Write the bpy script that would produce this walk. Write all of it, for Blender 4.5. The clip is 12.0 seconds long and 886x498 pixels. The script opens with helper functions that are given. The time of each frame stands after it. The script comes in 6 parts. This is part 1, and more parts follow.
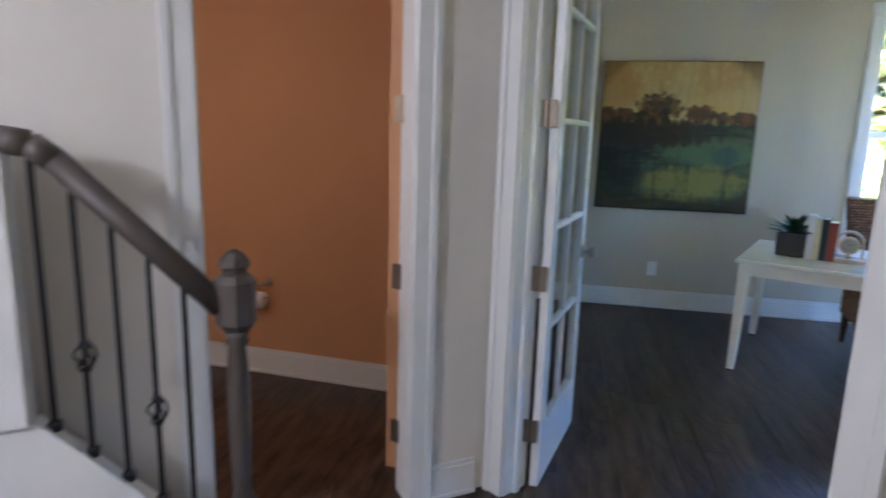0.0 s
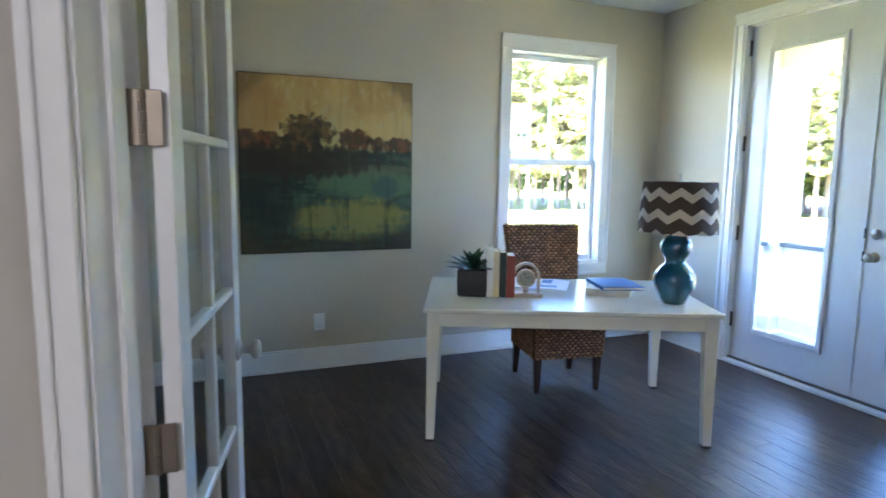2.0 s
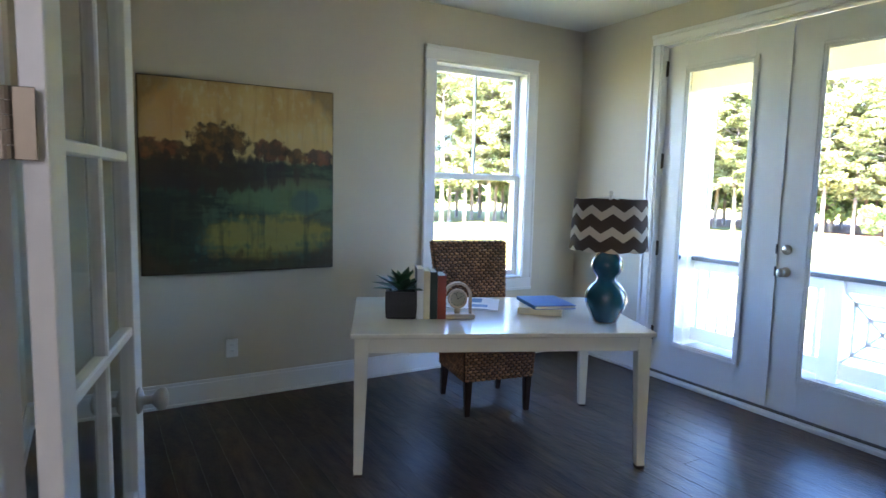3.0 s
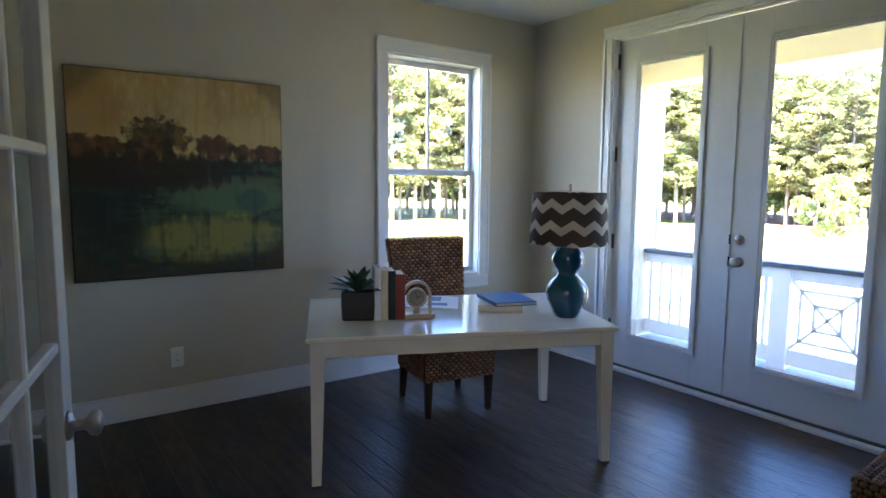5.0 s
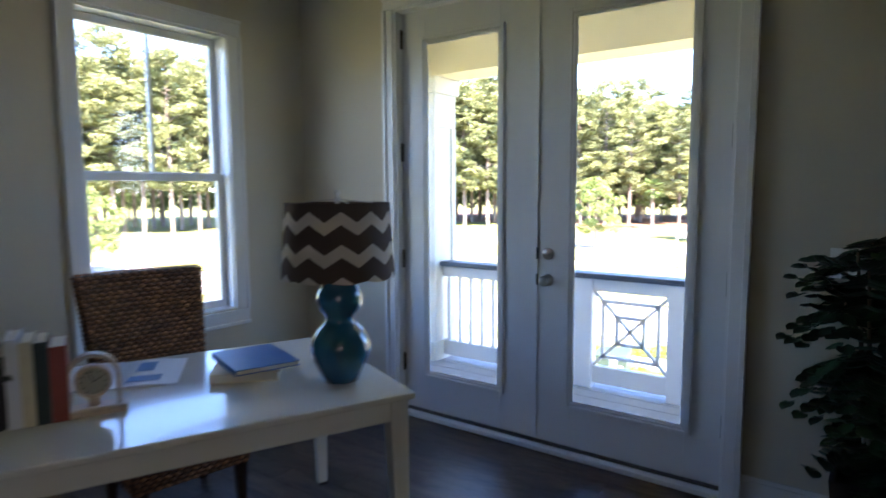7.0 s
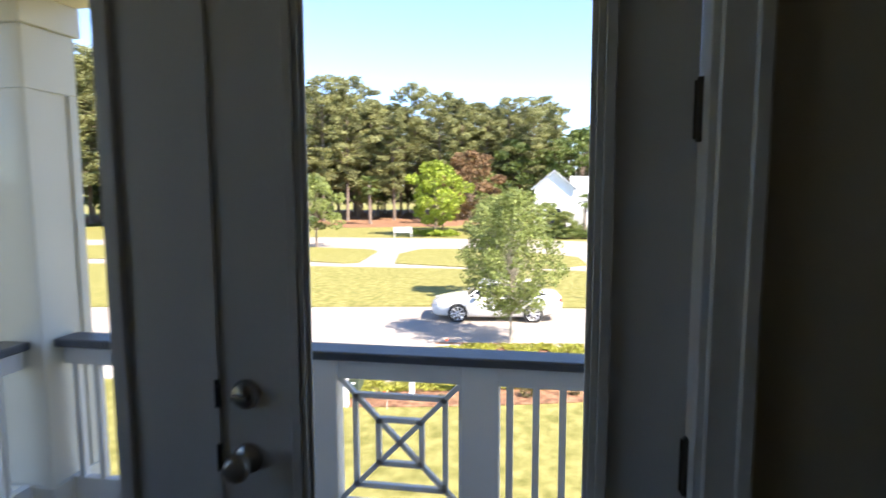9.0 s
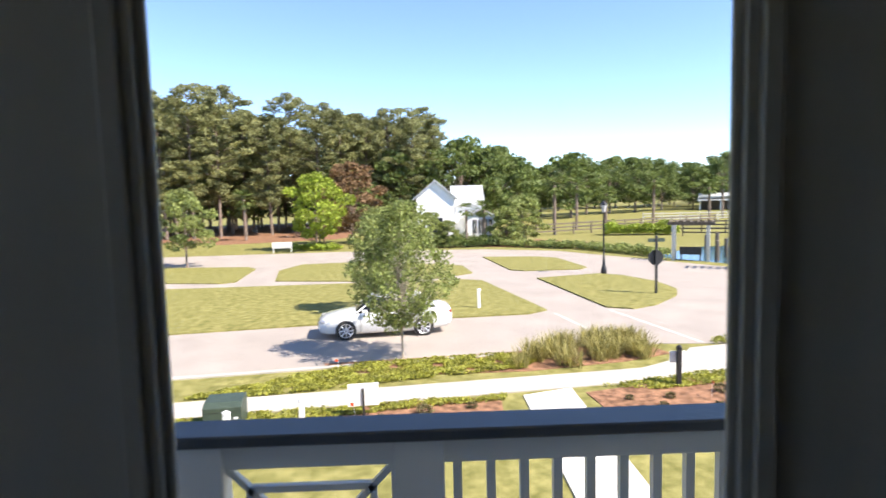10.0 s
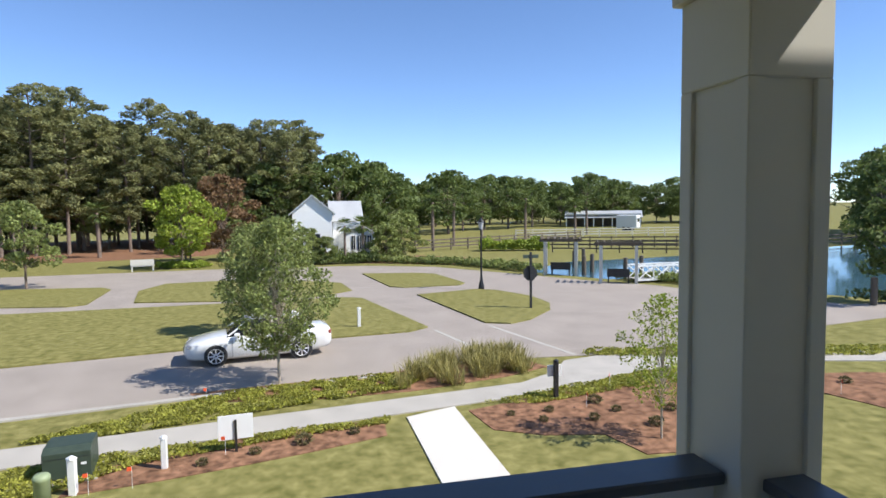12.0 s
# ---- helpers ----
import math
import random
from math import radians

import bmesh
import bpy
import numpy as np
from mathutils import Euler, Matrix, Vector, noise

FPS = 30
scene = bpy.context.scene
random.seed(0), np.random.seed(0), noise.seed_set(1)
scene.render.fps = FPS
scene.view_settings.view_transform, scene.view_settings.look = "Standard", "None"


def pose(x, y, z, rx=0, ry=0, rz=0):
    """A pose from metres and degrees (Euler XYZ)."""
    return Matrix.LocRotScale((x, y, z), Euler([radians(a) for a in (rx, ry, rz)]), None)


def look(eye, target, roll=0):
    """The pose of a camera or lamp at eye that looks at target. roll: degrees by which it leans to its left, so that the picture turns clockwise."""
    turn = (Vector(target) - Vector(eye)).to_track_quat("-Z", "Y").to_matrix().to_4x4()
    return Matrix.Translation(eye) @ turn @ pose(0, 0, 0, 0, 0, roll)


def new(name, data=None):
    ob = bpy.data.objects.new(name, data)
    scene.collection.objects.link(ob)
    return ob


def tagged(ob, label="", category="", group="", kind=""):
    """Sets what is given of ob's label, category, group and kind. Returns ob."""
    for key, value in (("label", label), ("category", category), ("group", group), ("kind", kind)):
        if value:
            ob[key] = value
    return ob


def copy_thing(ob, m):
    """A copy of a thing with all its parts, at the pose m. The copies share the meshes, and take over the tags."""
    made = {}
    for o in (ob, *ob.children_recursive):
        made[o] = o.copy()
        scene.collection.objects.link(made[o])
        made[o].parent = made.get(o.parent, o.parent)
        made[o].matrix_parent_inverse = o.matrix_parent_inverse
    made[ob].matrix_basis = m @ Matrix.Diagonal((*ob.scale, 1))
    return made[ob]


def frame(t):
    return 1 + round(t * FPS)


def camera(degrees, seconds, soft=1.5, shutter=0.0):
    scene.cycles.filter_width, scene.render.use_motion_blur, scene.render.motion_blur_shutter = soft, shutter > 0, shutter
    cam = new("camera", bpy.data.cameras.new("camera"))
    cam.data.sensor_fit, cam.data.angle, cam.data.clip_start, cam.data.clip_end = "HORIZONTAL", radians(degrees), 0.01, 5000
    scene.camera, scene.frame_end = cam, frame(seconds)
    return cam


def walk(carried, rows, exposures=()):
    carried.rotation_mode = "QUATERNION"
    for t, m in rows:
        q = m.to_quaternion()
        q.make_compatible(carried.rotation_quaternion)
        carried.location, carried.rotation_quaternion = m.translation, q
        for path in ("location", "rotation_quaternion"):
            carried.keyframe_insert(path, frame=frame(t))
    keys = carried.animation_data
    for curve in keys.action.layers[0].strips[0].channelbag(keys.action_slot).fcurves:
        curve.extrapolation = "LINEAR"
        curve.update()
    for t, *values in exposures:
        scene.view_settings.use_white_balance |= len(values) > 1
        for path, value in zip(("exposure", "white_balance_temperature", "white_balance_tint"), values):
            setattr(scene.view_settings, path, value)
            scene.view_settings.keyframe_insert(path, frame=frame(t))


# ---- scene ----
cam = camera(72.7, 12.0, 1.5, 0.5)
PATH = [
    (0, (-0.032, -0.795, 1.373), (-0.413, 1.132, 0.997), 1.7),
    (0.5, (-0.014, -0.57, 1.371), (-0.085, 1.398, 1.026), 1.4),
    (1, (-0.004, -0.253, 1.382), (0.201, 1.71, 1.057), 1.4),
    (1.5, (-0.019, 0.045, 1.37), (0.487, 1.958, 1.079), 0.9),
    (2, (-0.019, 0.234, 1.368), (0.726, 2.073, 1.115), 0.8),
    (2.5, (0.0, 0.32, 1.372), (0.892, 2.096, 1.15), 0.8),
    (3, (-0.012, 0.427, 1.385), (0.989, 2.145, 1.176), 1.3),
    (5, (0.014, 0.534, 1.373), (1.151, 2.165, 1.158), 0.5),
    (5.5, (0.064, 0.556, 1.372), (1.267, 2.137, 1.144), -0.1),
    (6, (0.196, 0.652, 1.36), (1.52, 2.134, 1.133), -0.4),
    (6.5, (0.461, 0.868, 1.378), (1.922, 2.215, 1.157), -1.0),
    (7, (0.799, 1.135, 1.378), (2.408, 2.308, 1.182), -0.3),
    (7.5, (1.189, 1.368, 1.392), (2.917, 2.353, 1.188), -0.5),
    (7.7, (1.358, 1.42, 1.403), (3.117, 2.35, 1.195), -0.3),
    (9.3, (2.708, 2.0, 1.48), (4.687, 2.207, 1.277), -0.5),
    (9.5, (2.814, 2.04, 1.476), (4.8, 2.172, 1.283), -0.8),
    (10, (3.065, 2.128, 1.5), (5.056, 2.079, 1.316), -1.5),
    (10.5, (3.27, 2.15, 1.535), (5.252, 1.946, 1.357), -1.7),
    (11, (3.345, 2.175, 1.55), (5.31, 1.84, 1.388), -1.4),
    (11.5, (3.383, 2.188, 1.557), (5.332, 1.766, 1.405), -1.0),
    (12, (3.395, 2.19, 1.555), (5.338, 1.74, 1.414), -0.8),
]
walk(cam, [(t, look(eye, target, roll)) for t, eye, target, roll in PATH],
     [(0, 5.4, 5600, 15), (0.5, 5.2, 5650, 14), (1.0, 5.45, 5750, 14), (2.0, 5.5, 5850, 14), (3.0, 4.98, 5950, 17), (5.0, 4.48, 6050, 20), (6.0, 4.1, 6000, 22),
      (7.0, 3.7, 6100, 21), (7.7, 3.35, 6200, 20), (9.3, 1.65, 6900, 18), (9.8, 1.4, 6800, 18), (10.5, 1.15, 6600, 17), (11.2, 0.75, 6400, 16), (12, 0.5, 6300, 15)])

# ---- light ----
SUN_DIR = Vector((-0.33, -0.60, 0.73)).normalized()
world = bpy.data.worlds.new("sky")
scene.world = world
world.use_nodes = True
sky = world.node_tree.nodes.new("ShaderNodeTexSky")
sky.sky_type, sky.sun_disc = "NISHITA", False
sky.sun_elevation = math.asin(SUN_DIR.z)
sky.sun_rotation = math.atan2(SUN_DIR.x, SUN_DIR.y)
sky.air_density, sky.dust_density, sky.ozone_density = 0.7, 0.0, 5.0
world.node_tree.links.new(sky.outputs[0], world.node_tree.nodes["Background"].inputs[0])
world.node_tree.nodes["Background"].inputs[1].default_value = 0.15
sun = new("sun", bpy.data.lights.new("sun", "SUN"))
sun.data.energy, sun.data.angle, sun.data.color = 4.8, radians(0.5), (1.0, 0.94, 0.84)
sun.matrix_world = look((0, 0, 40), Vector((0, 0, 40)) - SUN_DIR)
# Unseen fill added to brighten the orange walls; it stands for no fixture.
powder = new("powder_room_fill", bpy.data.lights.new("powder_room_fill", "POINT"))
powder.data.energy, powder.data.color, powder.data.shadow_soft_size = 0.2, (1.0, 0.78, 0.55), 0.12
powder.location = (-1.88, 0.777, 1.62)
# Fill added to light the hall, placed where the door glass won't mirror it.
hall_fill = new("hall_fill_light", bpy.data.lights.new("hall_fill_light", "POINT"))
hall_fill.data.energy, hall_fill.data.color, hall_fill.data.shadow_soft_size = 2.8, (0.97, 0.95, 0.97), 0.15
hall_fill.location = (-2.23, -2.02, 2.29)


# ---- materials ----
def mat(name, col, rough=0.5, metal=0.0, vary=0.12, scale=6.0, bump=0.1, bscale=90.0, rnd=0.0, island=0.0,
        stretch=(1, 1, 1), coat=0.0, spec=0.5, trans=0.0, tint=None, thin=0.0):
    m = bpy.data.materials.new(name)
    m.use_nodes = True
    nt = m.node_tree
    b = nt.nodes["Principled BSDF"]
    tc = nt.nodes.new("ShaderNodeTexCoord")
    mp = nt.nodes.new("ShaderNodeMapping")
    mp.inputs["Scale"].default_value = stretch
    nt.links.new(tc.outputs["Object"], mp.inputs[0])
    n1 = nt.nodes.new("ShaderNodeTexNoise")
    n1.inputs["Scale"].default_value, n1.inputs["Detail"].default_value = scale, 5
    nt.links.new(mp.outputs[0], n1.inputs["Vector"])
    ramp = nt.nodes.new("ShaderNodeValToRGB")
    lo = [c * (1 - vary) for c in col]
    hi = [min(1, c * (1 + vary)) for c in (tint or col)]
    ramp.color_ramp.elements[0].position, ramp.color_ramp.elements[1].position = 0.3, 0.7
    ramp.color_ramp.elements[0].color, ramp.color_ramp.elements[1].color = (*lo, 1), (*hi, 1)
    nt.links.new(n1.outputs[0], ramp.inputs[0])
    out = ramp.outputs[0]
    if rnd or island:
        if rnd:
            src = nt.nodes.new("ShaderNodeObjectInfo").outputs["Random"]
        else:
            src = nt.nodes.new("ShaderNodeNewGeometry").outputs["Random Per Island"]
        mr = nt.nodes.new("ShaderNodeMapRange")
        amount = rnd or island
        mr.inputs[3].default_value, mr.inputs[4].default_value = 1 - amount, 1 + amount
        nt.links.new(src, mr.inputs[0])
        mul = nt.nodes.new("ShaderNodeVectorMath")
        mul.operation = "SCALE"
        nt.links.new(out, mul.inputs[0])
        nt.links.new(mr.outputs[0], mul.inputs["Scale"])
        out = mul.outputs[0]
    nt.links.new(out, b.inputs["Base Color"])
    b.inputs["Metallic"].default_value = metal
    b.inputs["Specular IOR Level"].default_value = spec
    b.inputs["Coat Weight"].default_value = coat
    b.inputs["Transmission Weight"].default_value = trans
    rr = nt.nodes.new("ShaderNodeMapRange")
    rr.inputs[3].default_value, rr.inputs[4].default_value = max(0.02, rough - 0.08), min(1, rough + 0.08)
    nt.links.new(n1.outputs[0], rr.inputs[0])
    nt.links.new(rr.outputs[0], b.inputs["Roughness"])
    if bump:
        n2 = nt.nodes.new("ShaderNodeTexNoise")
        n2.inputs["Scale"].default_value, n2.inputs["Detail"].default_value = bscale, 3
        nt.links.new(mp.outputs[0], n2.inputs["Vector"])
        bp = nt.nodes.new("ShaderNodeBump")
        bp.inputs["Strength"].default_value, bp.inputs["Distance"].default_value = bump, 0.01
        nt.links.new(n2.outputs[0], bp.inputs["Height"])
        nt.links.new(bp.outputs[0], b.inputs["Normal"])
    if thin:
        tl = nt.nodes.new("ShaderNodeBsdfTranslucent")
        nt.links.new(out, tl.inputs[0])
        mx = nt.nodes.new("ShaderNodeMixShader")
        mx.inputs[0].default_value = thin
        nt.links.new(b.outputs[0], mx.inputs[1])
        nt.links.new(tl.outputs[0], mx.inputs[2])
        nt.links.new(mx.outputs[0], nt.nodes["Material Output"].inputs[0])
    return m


M_WALL = mat("wall_paint", (0.54, 0.49, 0.385), 0.75, vary=0.03, scale=2, bump=0.12, bscale=220)
M_ORANGE = mat("orange_paint", (0.58, 0.30, 0.145), 0.7, vary=0.04, scale=2, bump=0.1, bscale=220)
M_HALL = mat("hall_paint", (0.70, 0.66, 0.60), 0.75, vary=0.03, scale=2, bump=0.1, bscale=220)
M_CEIL = mat("ceiling_paint", (0.66, 0.65, 0.62), 0.85, vary=0.02, scale=3, bump=0.15, bscale=160)
M_TRIM = mat("trim_paint", (0.72, 0.72, 0.71), 0.32, vary=0.02, scale=5, bump=0.03, bscale=60)
M_DOORPAINT = mat("door_paint", (0.68, 0.68, 0.68), 0.36, vary=0.02, scale=5, bump=0.03, bscale=60)
M_DESK = mat("desk_paint", (0.74, 0.715, 0.62), 0.17, vary=0.02, scale=3, bump=0.02, bscale=30, coat=0.3)
M_PLANK = mat("plank_wood", (0.021, 0.0135, 0.0098), 0.33, vary=0.5, scale=7, bump=0.3, bscale=30, rnd=0.3,
              stretch=(3, 0.6, 1), spec=0.38, tint=(0.066, 0.043, 0.031))
M_GAP = mat("floor_gap", (0.018, 0.013, 0.010), 0.6)
M_NICKEL = mat("satin_nickel", (0.42, 0.39, 0.35), 0.32, metal=1, vary=0.05, bump=0.02)
M_HINGE = mat("aged_nickel", (0.26, 0.22, 0.175), 0.42, metal=0.9, vary=0.1, bump=0.03)
M_BRONZE = mat("dark_bronze", (0.10, 0.085, 0.07), 0.42, metal=0.8, vary=0.1, bump=0.03)
M_WEAVE = mat("rattan_weave", (0.215, 0.098, 0.038), 0.58, vary=0.3, scale=40, bump=0.3, bscale=300, island=0.4)
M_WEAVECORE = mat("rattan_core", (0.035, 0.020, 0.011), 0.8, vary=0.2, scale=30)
M_DARKWOOD = mat("dark_leg_wood", (0.030, 0.018, 0.012), 0.35, vary=0.3, scale=12, stretch=(1, 1, 0.2))
M_NEWEL = mat("newel_wood", (0.085, 0.068, 0.058), 0.5, vary=0.25, scale=14, stretch=(1, 1, 0.25))
M_IRON = mat("wrought_iron", (0.03, 0.03, 0.033), 0.45, metal=0.6, vary=0.15, bump=0.1)
M_BLUEGLAZE = mat("blue_glaze", (0.010, 0.085, 0.140), 0.08, vary=0.15, scale=10, bump=0.06, bscale=25, coat=1.0)
M_POT = mat("black_pot", (0.018, 0.018, 0.018), 0.5, vary=0.2, bump=0.15)
M_SUCC = mat("succulent_leaf", (0.030, 0.085, 0.045), 0.42, vary=0.3, scale=20, island=0.3)
M_PLANT = mat("plant_leaf", (0.022, 0.062, 0.025), 0.35, vary=0.3, scale=20, island=0.4)
M_STEM = mat("plant_stem", (0.10, 0.08, 0.05), 0.7, vary=0.2)
M_CREAM = mat("cream_cover", (0.70, 0.63, 0.45), 0.6, vary=0.08, scale=20)
M_GREEN = mat("dark_green_cover", (0.03, 0.05, 0.045), 0.55, vary=0.2)
M_RED = mat("red_cover", (0.28, 0.055, 0.035), 0.5, vary=0.15)
M_BLUE = mat("blue_cover", (0.045, 0.16, 0.42), 0.38, vary=0.08)
M_PAGES = mat("page_edges", (0.74, 0.70, 0.58), 0.8, vary=0.08, scale=80, stretch=(1, 1, 20))
M_PAPER = mat("printed_paper", (0.74, 0.76, 0.80), 0.4, vary=0.03)
M_INK = mat("print_blue", (0.10, 0.22, 0.45), 0.5)
M_CLOCKWOOD = mat("whitewashed_wood", (0.58, 0.46, 0.34), 0.5, vary=0.15, scale=18, stretch=(1, 1, 4))
M_CLOCKFACE = mat("clock_face", (0.40, 0.37, 0.28), 0.4, vary=0.06)
M_PLATE = mat("white_plastic", (0.82, 0.81, 0.78), 0.35, vary=0.02, bump=0.0)
M_TAPE = mat("blue_tape", (0.02, 0.14, 0.6), 0.6)
M_CANVAS_EDGE = mat("canvas_edge", (0.05, 0.035, 0.02), 0.7, vary=0.2)
M_PORCHWHITE = mat("porch_white_paint", (0.72, 0.71, 0.69), 0.5, vary=0.03, scale=3, bump=0.05, bscale=80)
M_PORCHCEIL = mat("porch_ceiling_paint", (0.74, 0.68, 0.50), 0.7, vary=0.04, scale=3)
M_COLUMN = mat("column_paint", (0.58, 0.56, 0.49), 0.6, vary=0.04, scale=3, bump=0.08, bscale=120)
M_CAP = mat("rail_cap_paint", (0.055, 0.06, 0.07), 0.4, vary=0.12, scale=8)
M_DECK = mat("deck_board_paint", (0.30, 0.30, 0.30), 0.6, vary=0.12, scale=10, rnd=0.08, stretch=(0.4, 4, 1))
M_SIDING = mat("siding_paint", (0.74, 0.72, 0.66), 0.6, vary=0.03, scale=3)


def glass_mat():
    m = bpy.data.materials.new("clear_glass")
    m.use_nodes = True
    nt = m.node_tree
    nt.nodes.remove(nt.nodes["Principled BSDF"])
    tr = nt.nodes.new("ShaderNodeBsdfTransparent")
    tr.inputs[0].default_value = (0.97, 0.985, 0.98, 1)
    gl = nt.nodes.new("ShaderNodeBsdfGlossy")
    gl.inputs["Roughness"].default_value = 0.01
    lw = nt.nodes.new("ShaderNodeLayerWeight")
    lw.inputs[0].default_value = 0.5
    pw = nt.nodes.new("ShaderNodeMath")
    pw.operation = "POWER"
    pw.inputs[1].default_value = 5.0
    nt.links.new(lw.outputs["Facing"], pw.inputs[0])
    fr = nt.nodes.new("ShaderNodeMath")
    fr.operation = "MULTIPLY_ADD"
    fr.inputs[1].default_value, fr.inputs[2].default_value = 0.35, 0.015
    nt.links.new(pw.outputs[0], fr.inputs[0])
    mx = nt.nodes.new("ShaderNodeMixShader")
    nt.links.new(fr.outputs[0], mx.inputs[0])
    nt.links.new(tr.outputs[0], mx.inputs[1])
    nt.links.new(gl.outputs[0], mx.inputs[2])
    nt.links.new(mx.outputs[0], nt.nodes["Material Output"].inputs[0])
    return m


M_GLASS = glass_mat()


# ---- building helpers ----
def bx(bm, x0, y0, z0, x1, y1, z1):
    """An axis-aligned block in bm."""
    vs = [bm.verts.new((x, y, z)) for z in (z0, z1) for y in (y0, y1) for x in (x0, x1)]
    for f in ((0, 2, 3, 1), (4, 5, 7, 6), (0, 1, 5, 4), (2, 6, 7, 3), (0, 4, 6, 2), (1, 3, 7, 5)):
        bm.faces.new([vs[i] for i in f])


def bev(bm, w, seg=1):
    bmesh.ops.bevel(bm, geom=list(bm.edges), offset=w, segments=seg, affect="EDGES", profile=0.5)


def lathe(bm, prof, seg=24, cx=0.0, cy=0.0):
    """A turned body from (radius, height) pairs round a vertical axis."""
    rings = []
    for r, z in prof:
        rings.append([bm.verts.new((cx + r * math.cos(2 * math.pi * i / seg), cy + r * math.sin(2 * math.pi * i / seg), z))
                      for i in range(seg)])
    for a, b in zip(rings, rings[1:]):
        for i in range(seg):
            bm.faces.new((a[i], a[(i + 1) % seg], b[(i + 1) % seg], b[i]))
    bm.faces.new(rings[0][::-1])
    bm.faces.new(rings[-1])


def rod(bm, p, q, r0, r1=None, seg=8):
    """A tapered round bar from p to q."""
    p, q = Vector(p), Vector(q)
    r1 = r0 if r1 is None else r1
    turn = (q - p).to_track_quat("Z", "Y").to_matrix()
    rings = [[bm.verts.new(c + turn @ Vector((r * math.cos(2 * math.pi * i / seg), r * math.sin(2 * math.pi * i / seg), 0)))
              for i in range(seg)] for c, r in ((p, r0), (q, r1))]
    for i in range(seg):
        bm.faces.new((rings[0][i], rings[0][(i + 1) % seg], rings[1][(i + 1) % seg], rings[1][i]))
    bm.faces.new(rings[0][::-1])
    bm.faces.new(rings[1])


def part(name, bm, material, parent=None, label="", smooth=False):
    me = bpy.data.meshes.new(name)
    bmesh.ops.recalc_face_normals(bm, faces=list(bm.faces))
    bm.to_mesh(me)
    bm.free()
    for m in (material if isinstance(material, (list, tuple)) else [material]):
        me.materials.append(m)
    if smooth:
        for p in me.polygons:
            p.use_smooth = True
    ob = new(name, me)
    if parent is not None:
        ob.parent = parent
    if label:
        ob["label"] = label
    return ob


def block(name, b, material, parent=None, label="", bevel=0.0):
    bm = bmesh.new()
    bx(bm, *b)
    if bevel:
        bev(bm, bevel)
    return part(name, bm, material, parent, label)


def blocks(name, bs, material, parent=None, label="", bevel=0.0):
    bm = bmesh.new()
    for b in bs:
        one = bmesh.new()
        bx(one, *b)
        if bevel:
            bev(one, bevel)
        me = bpy.data.meshes.new("tmp")
        one.to_mesh(me)
        one.free()
        bm.from_mesh(me)
        bpy.data.meshes.remove(me)
    return part(name, bm, material, parent, label)


def thing(name, m, label, category, group="", kind=""):
    ob = new(name)
    ob.empty_display_size = 0.1
    ob.matrix_world = m
    return tagged(ob, label, category, group, kind)


def struct(name, b, material, label, bevel=0.0):
    return tagged(block(name, b, material, None, "", bevel), label, name.split("_")[0], "", "structure")


# ---- the study ----
XD, YP, ZC = 3.575, 4.33, 2.68       # door wall, painting wall, ceiling
XL = -0.36                           # side wall
FY0, FY1, FZ = 1.635, 3.515, 2.434     # french door opening
WX0, WX1, WZ0, WZ1 = 2.165, 3.01, 0.655, 2.29
# painting wall with its window opening
bm = bmesh.new()
for b in ((XL - 0.12, YP, 0, WX0, YP + 0.16, ZC), (WX1, YP, 0, XD + 0.16, YP + 0.16, ZC),
          (WX0, YP, 0, WX1, YP + 0.16, WZ0), (WX0, YP, WZ1, WX1, YP + 0.16, ZC)):
    bx(bm, *b)
tagged(part("wall_north", bm, M_WALL), "cream painted wall with a tall sash window", "wall", "", "structure")
bm = bmesh.new()
for b in ((XD, -2.2, 0, XD + 0.16, FY0, ZC), (XD, FY1, 0, XD + 0.16, YP, ZC), (XD, FY0, FZ, XD + 0.16, FY1, ZC)):
    bx(bm, *b)
tagged(part("wall_east", bm, M_WALL), "cream painted wall with glazed double doors", "wall", "", "structure")
struct("wall_west", (XL - 0.12, 1.36, 0, XL, YP, ZC), M_WALL, "cream painted side wall of the study")
struct("wall_south", (0.95, -0.52, 0, XD, -0.36, ZC), M_WALL, "cream painted wall closing the study")
struct("ceiling", (-3.8, -4.2, ZC, XD + 0.16, YP + 0.16, ZC + 0.12), M_CEIL, "flat white painted ceiling")
struct("subfloor", (-3.8, -4.2, -0.14, XD + 0.16, YP + 0.16, -0.012), M_GAP, "dark floor under the wooden planks")

# the hall side of the house stands turned a little against the study
HALL_SCALE, HALL_TURN = 0.953, -4.2
HALL = pose(-0.014, -0.57, 0, 0, 0, HALL_TURN) @ Matrix.Scale(HALL_SCALE, 4) @ pose(-0.309, 0.917, 0)
HC = ZC / HALL_SCALE + 0.01
# angled entry wall, in its own frame: u along the wall from its inner corner, v to the study
ENTRY = HALL @ pose(-0.12, 1.12, 0, 0, 0, -33.5)
U0, U1, EH = 0.125, 1.255, 2.40
STEP = -0.145                        # the wall beyond the doorway stands back to the hall
TW = 0.125


def on(m, ob):
    ob.matrix_world = m @ ob.matrix_world
    return ob


bm = bmesh.new()
for b in ((-0.06, -0.0, 0, U0 - 0.02, TW, HC), (U1 + 0.02, STEP, 0, 2.95, STEP + 0.05, HC), (U0 - 0.02, STEP, EH + 0.02, U1 + 0.02, TW, HC)):
    bx(bm, *b)
on(ENTRY, tagged(part("wall_entry", bm, M_HALL), "cream painted angled wall with the study doorway", "wall", "", "structure"))


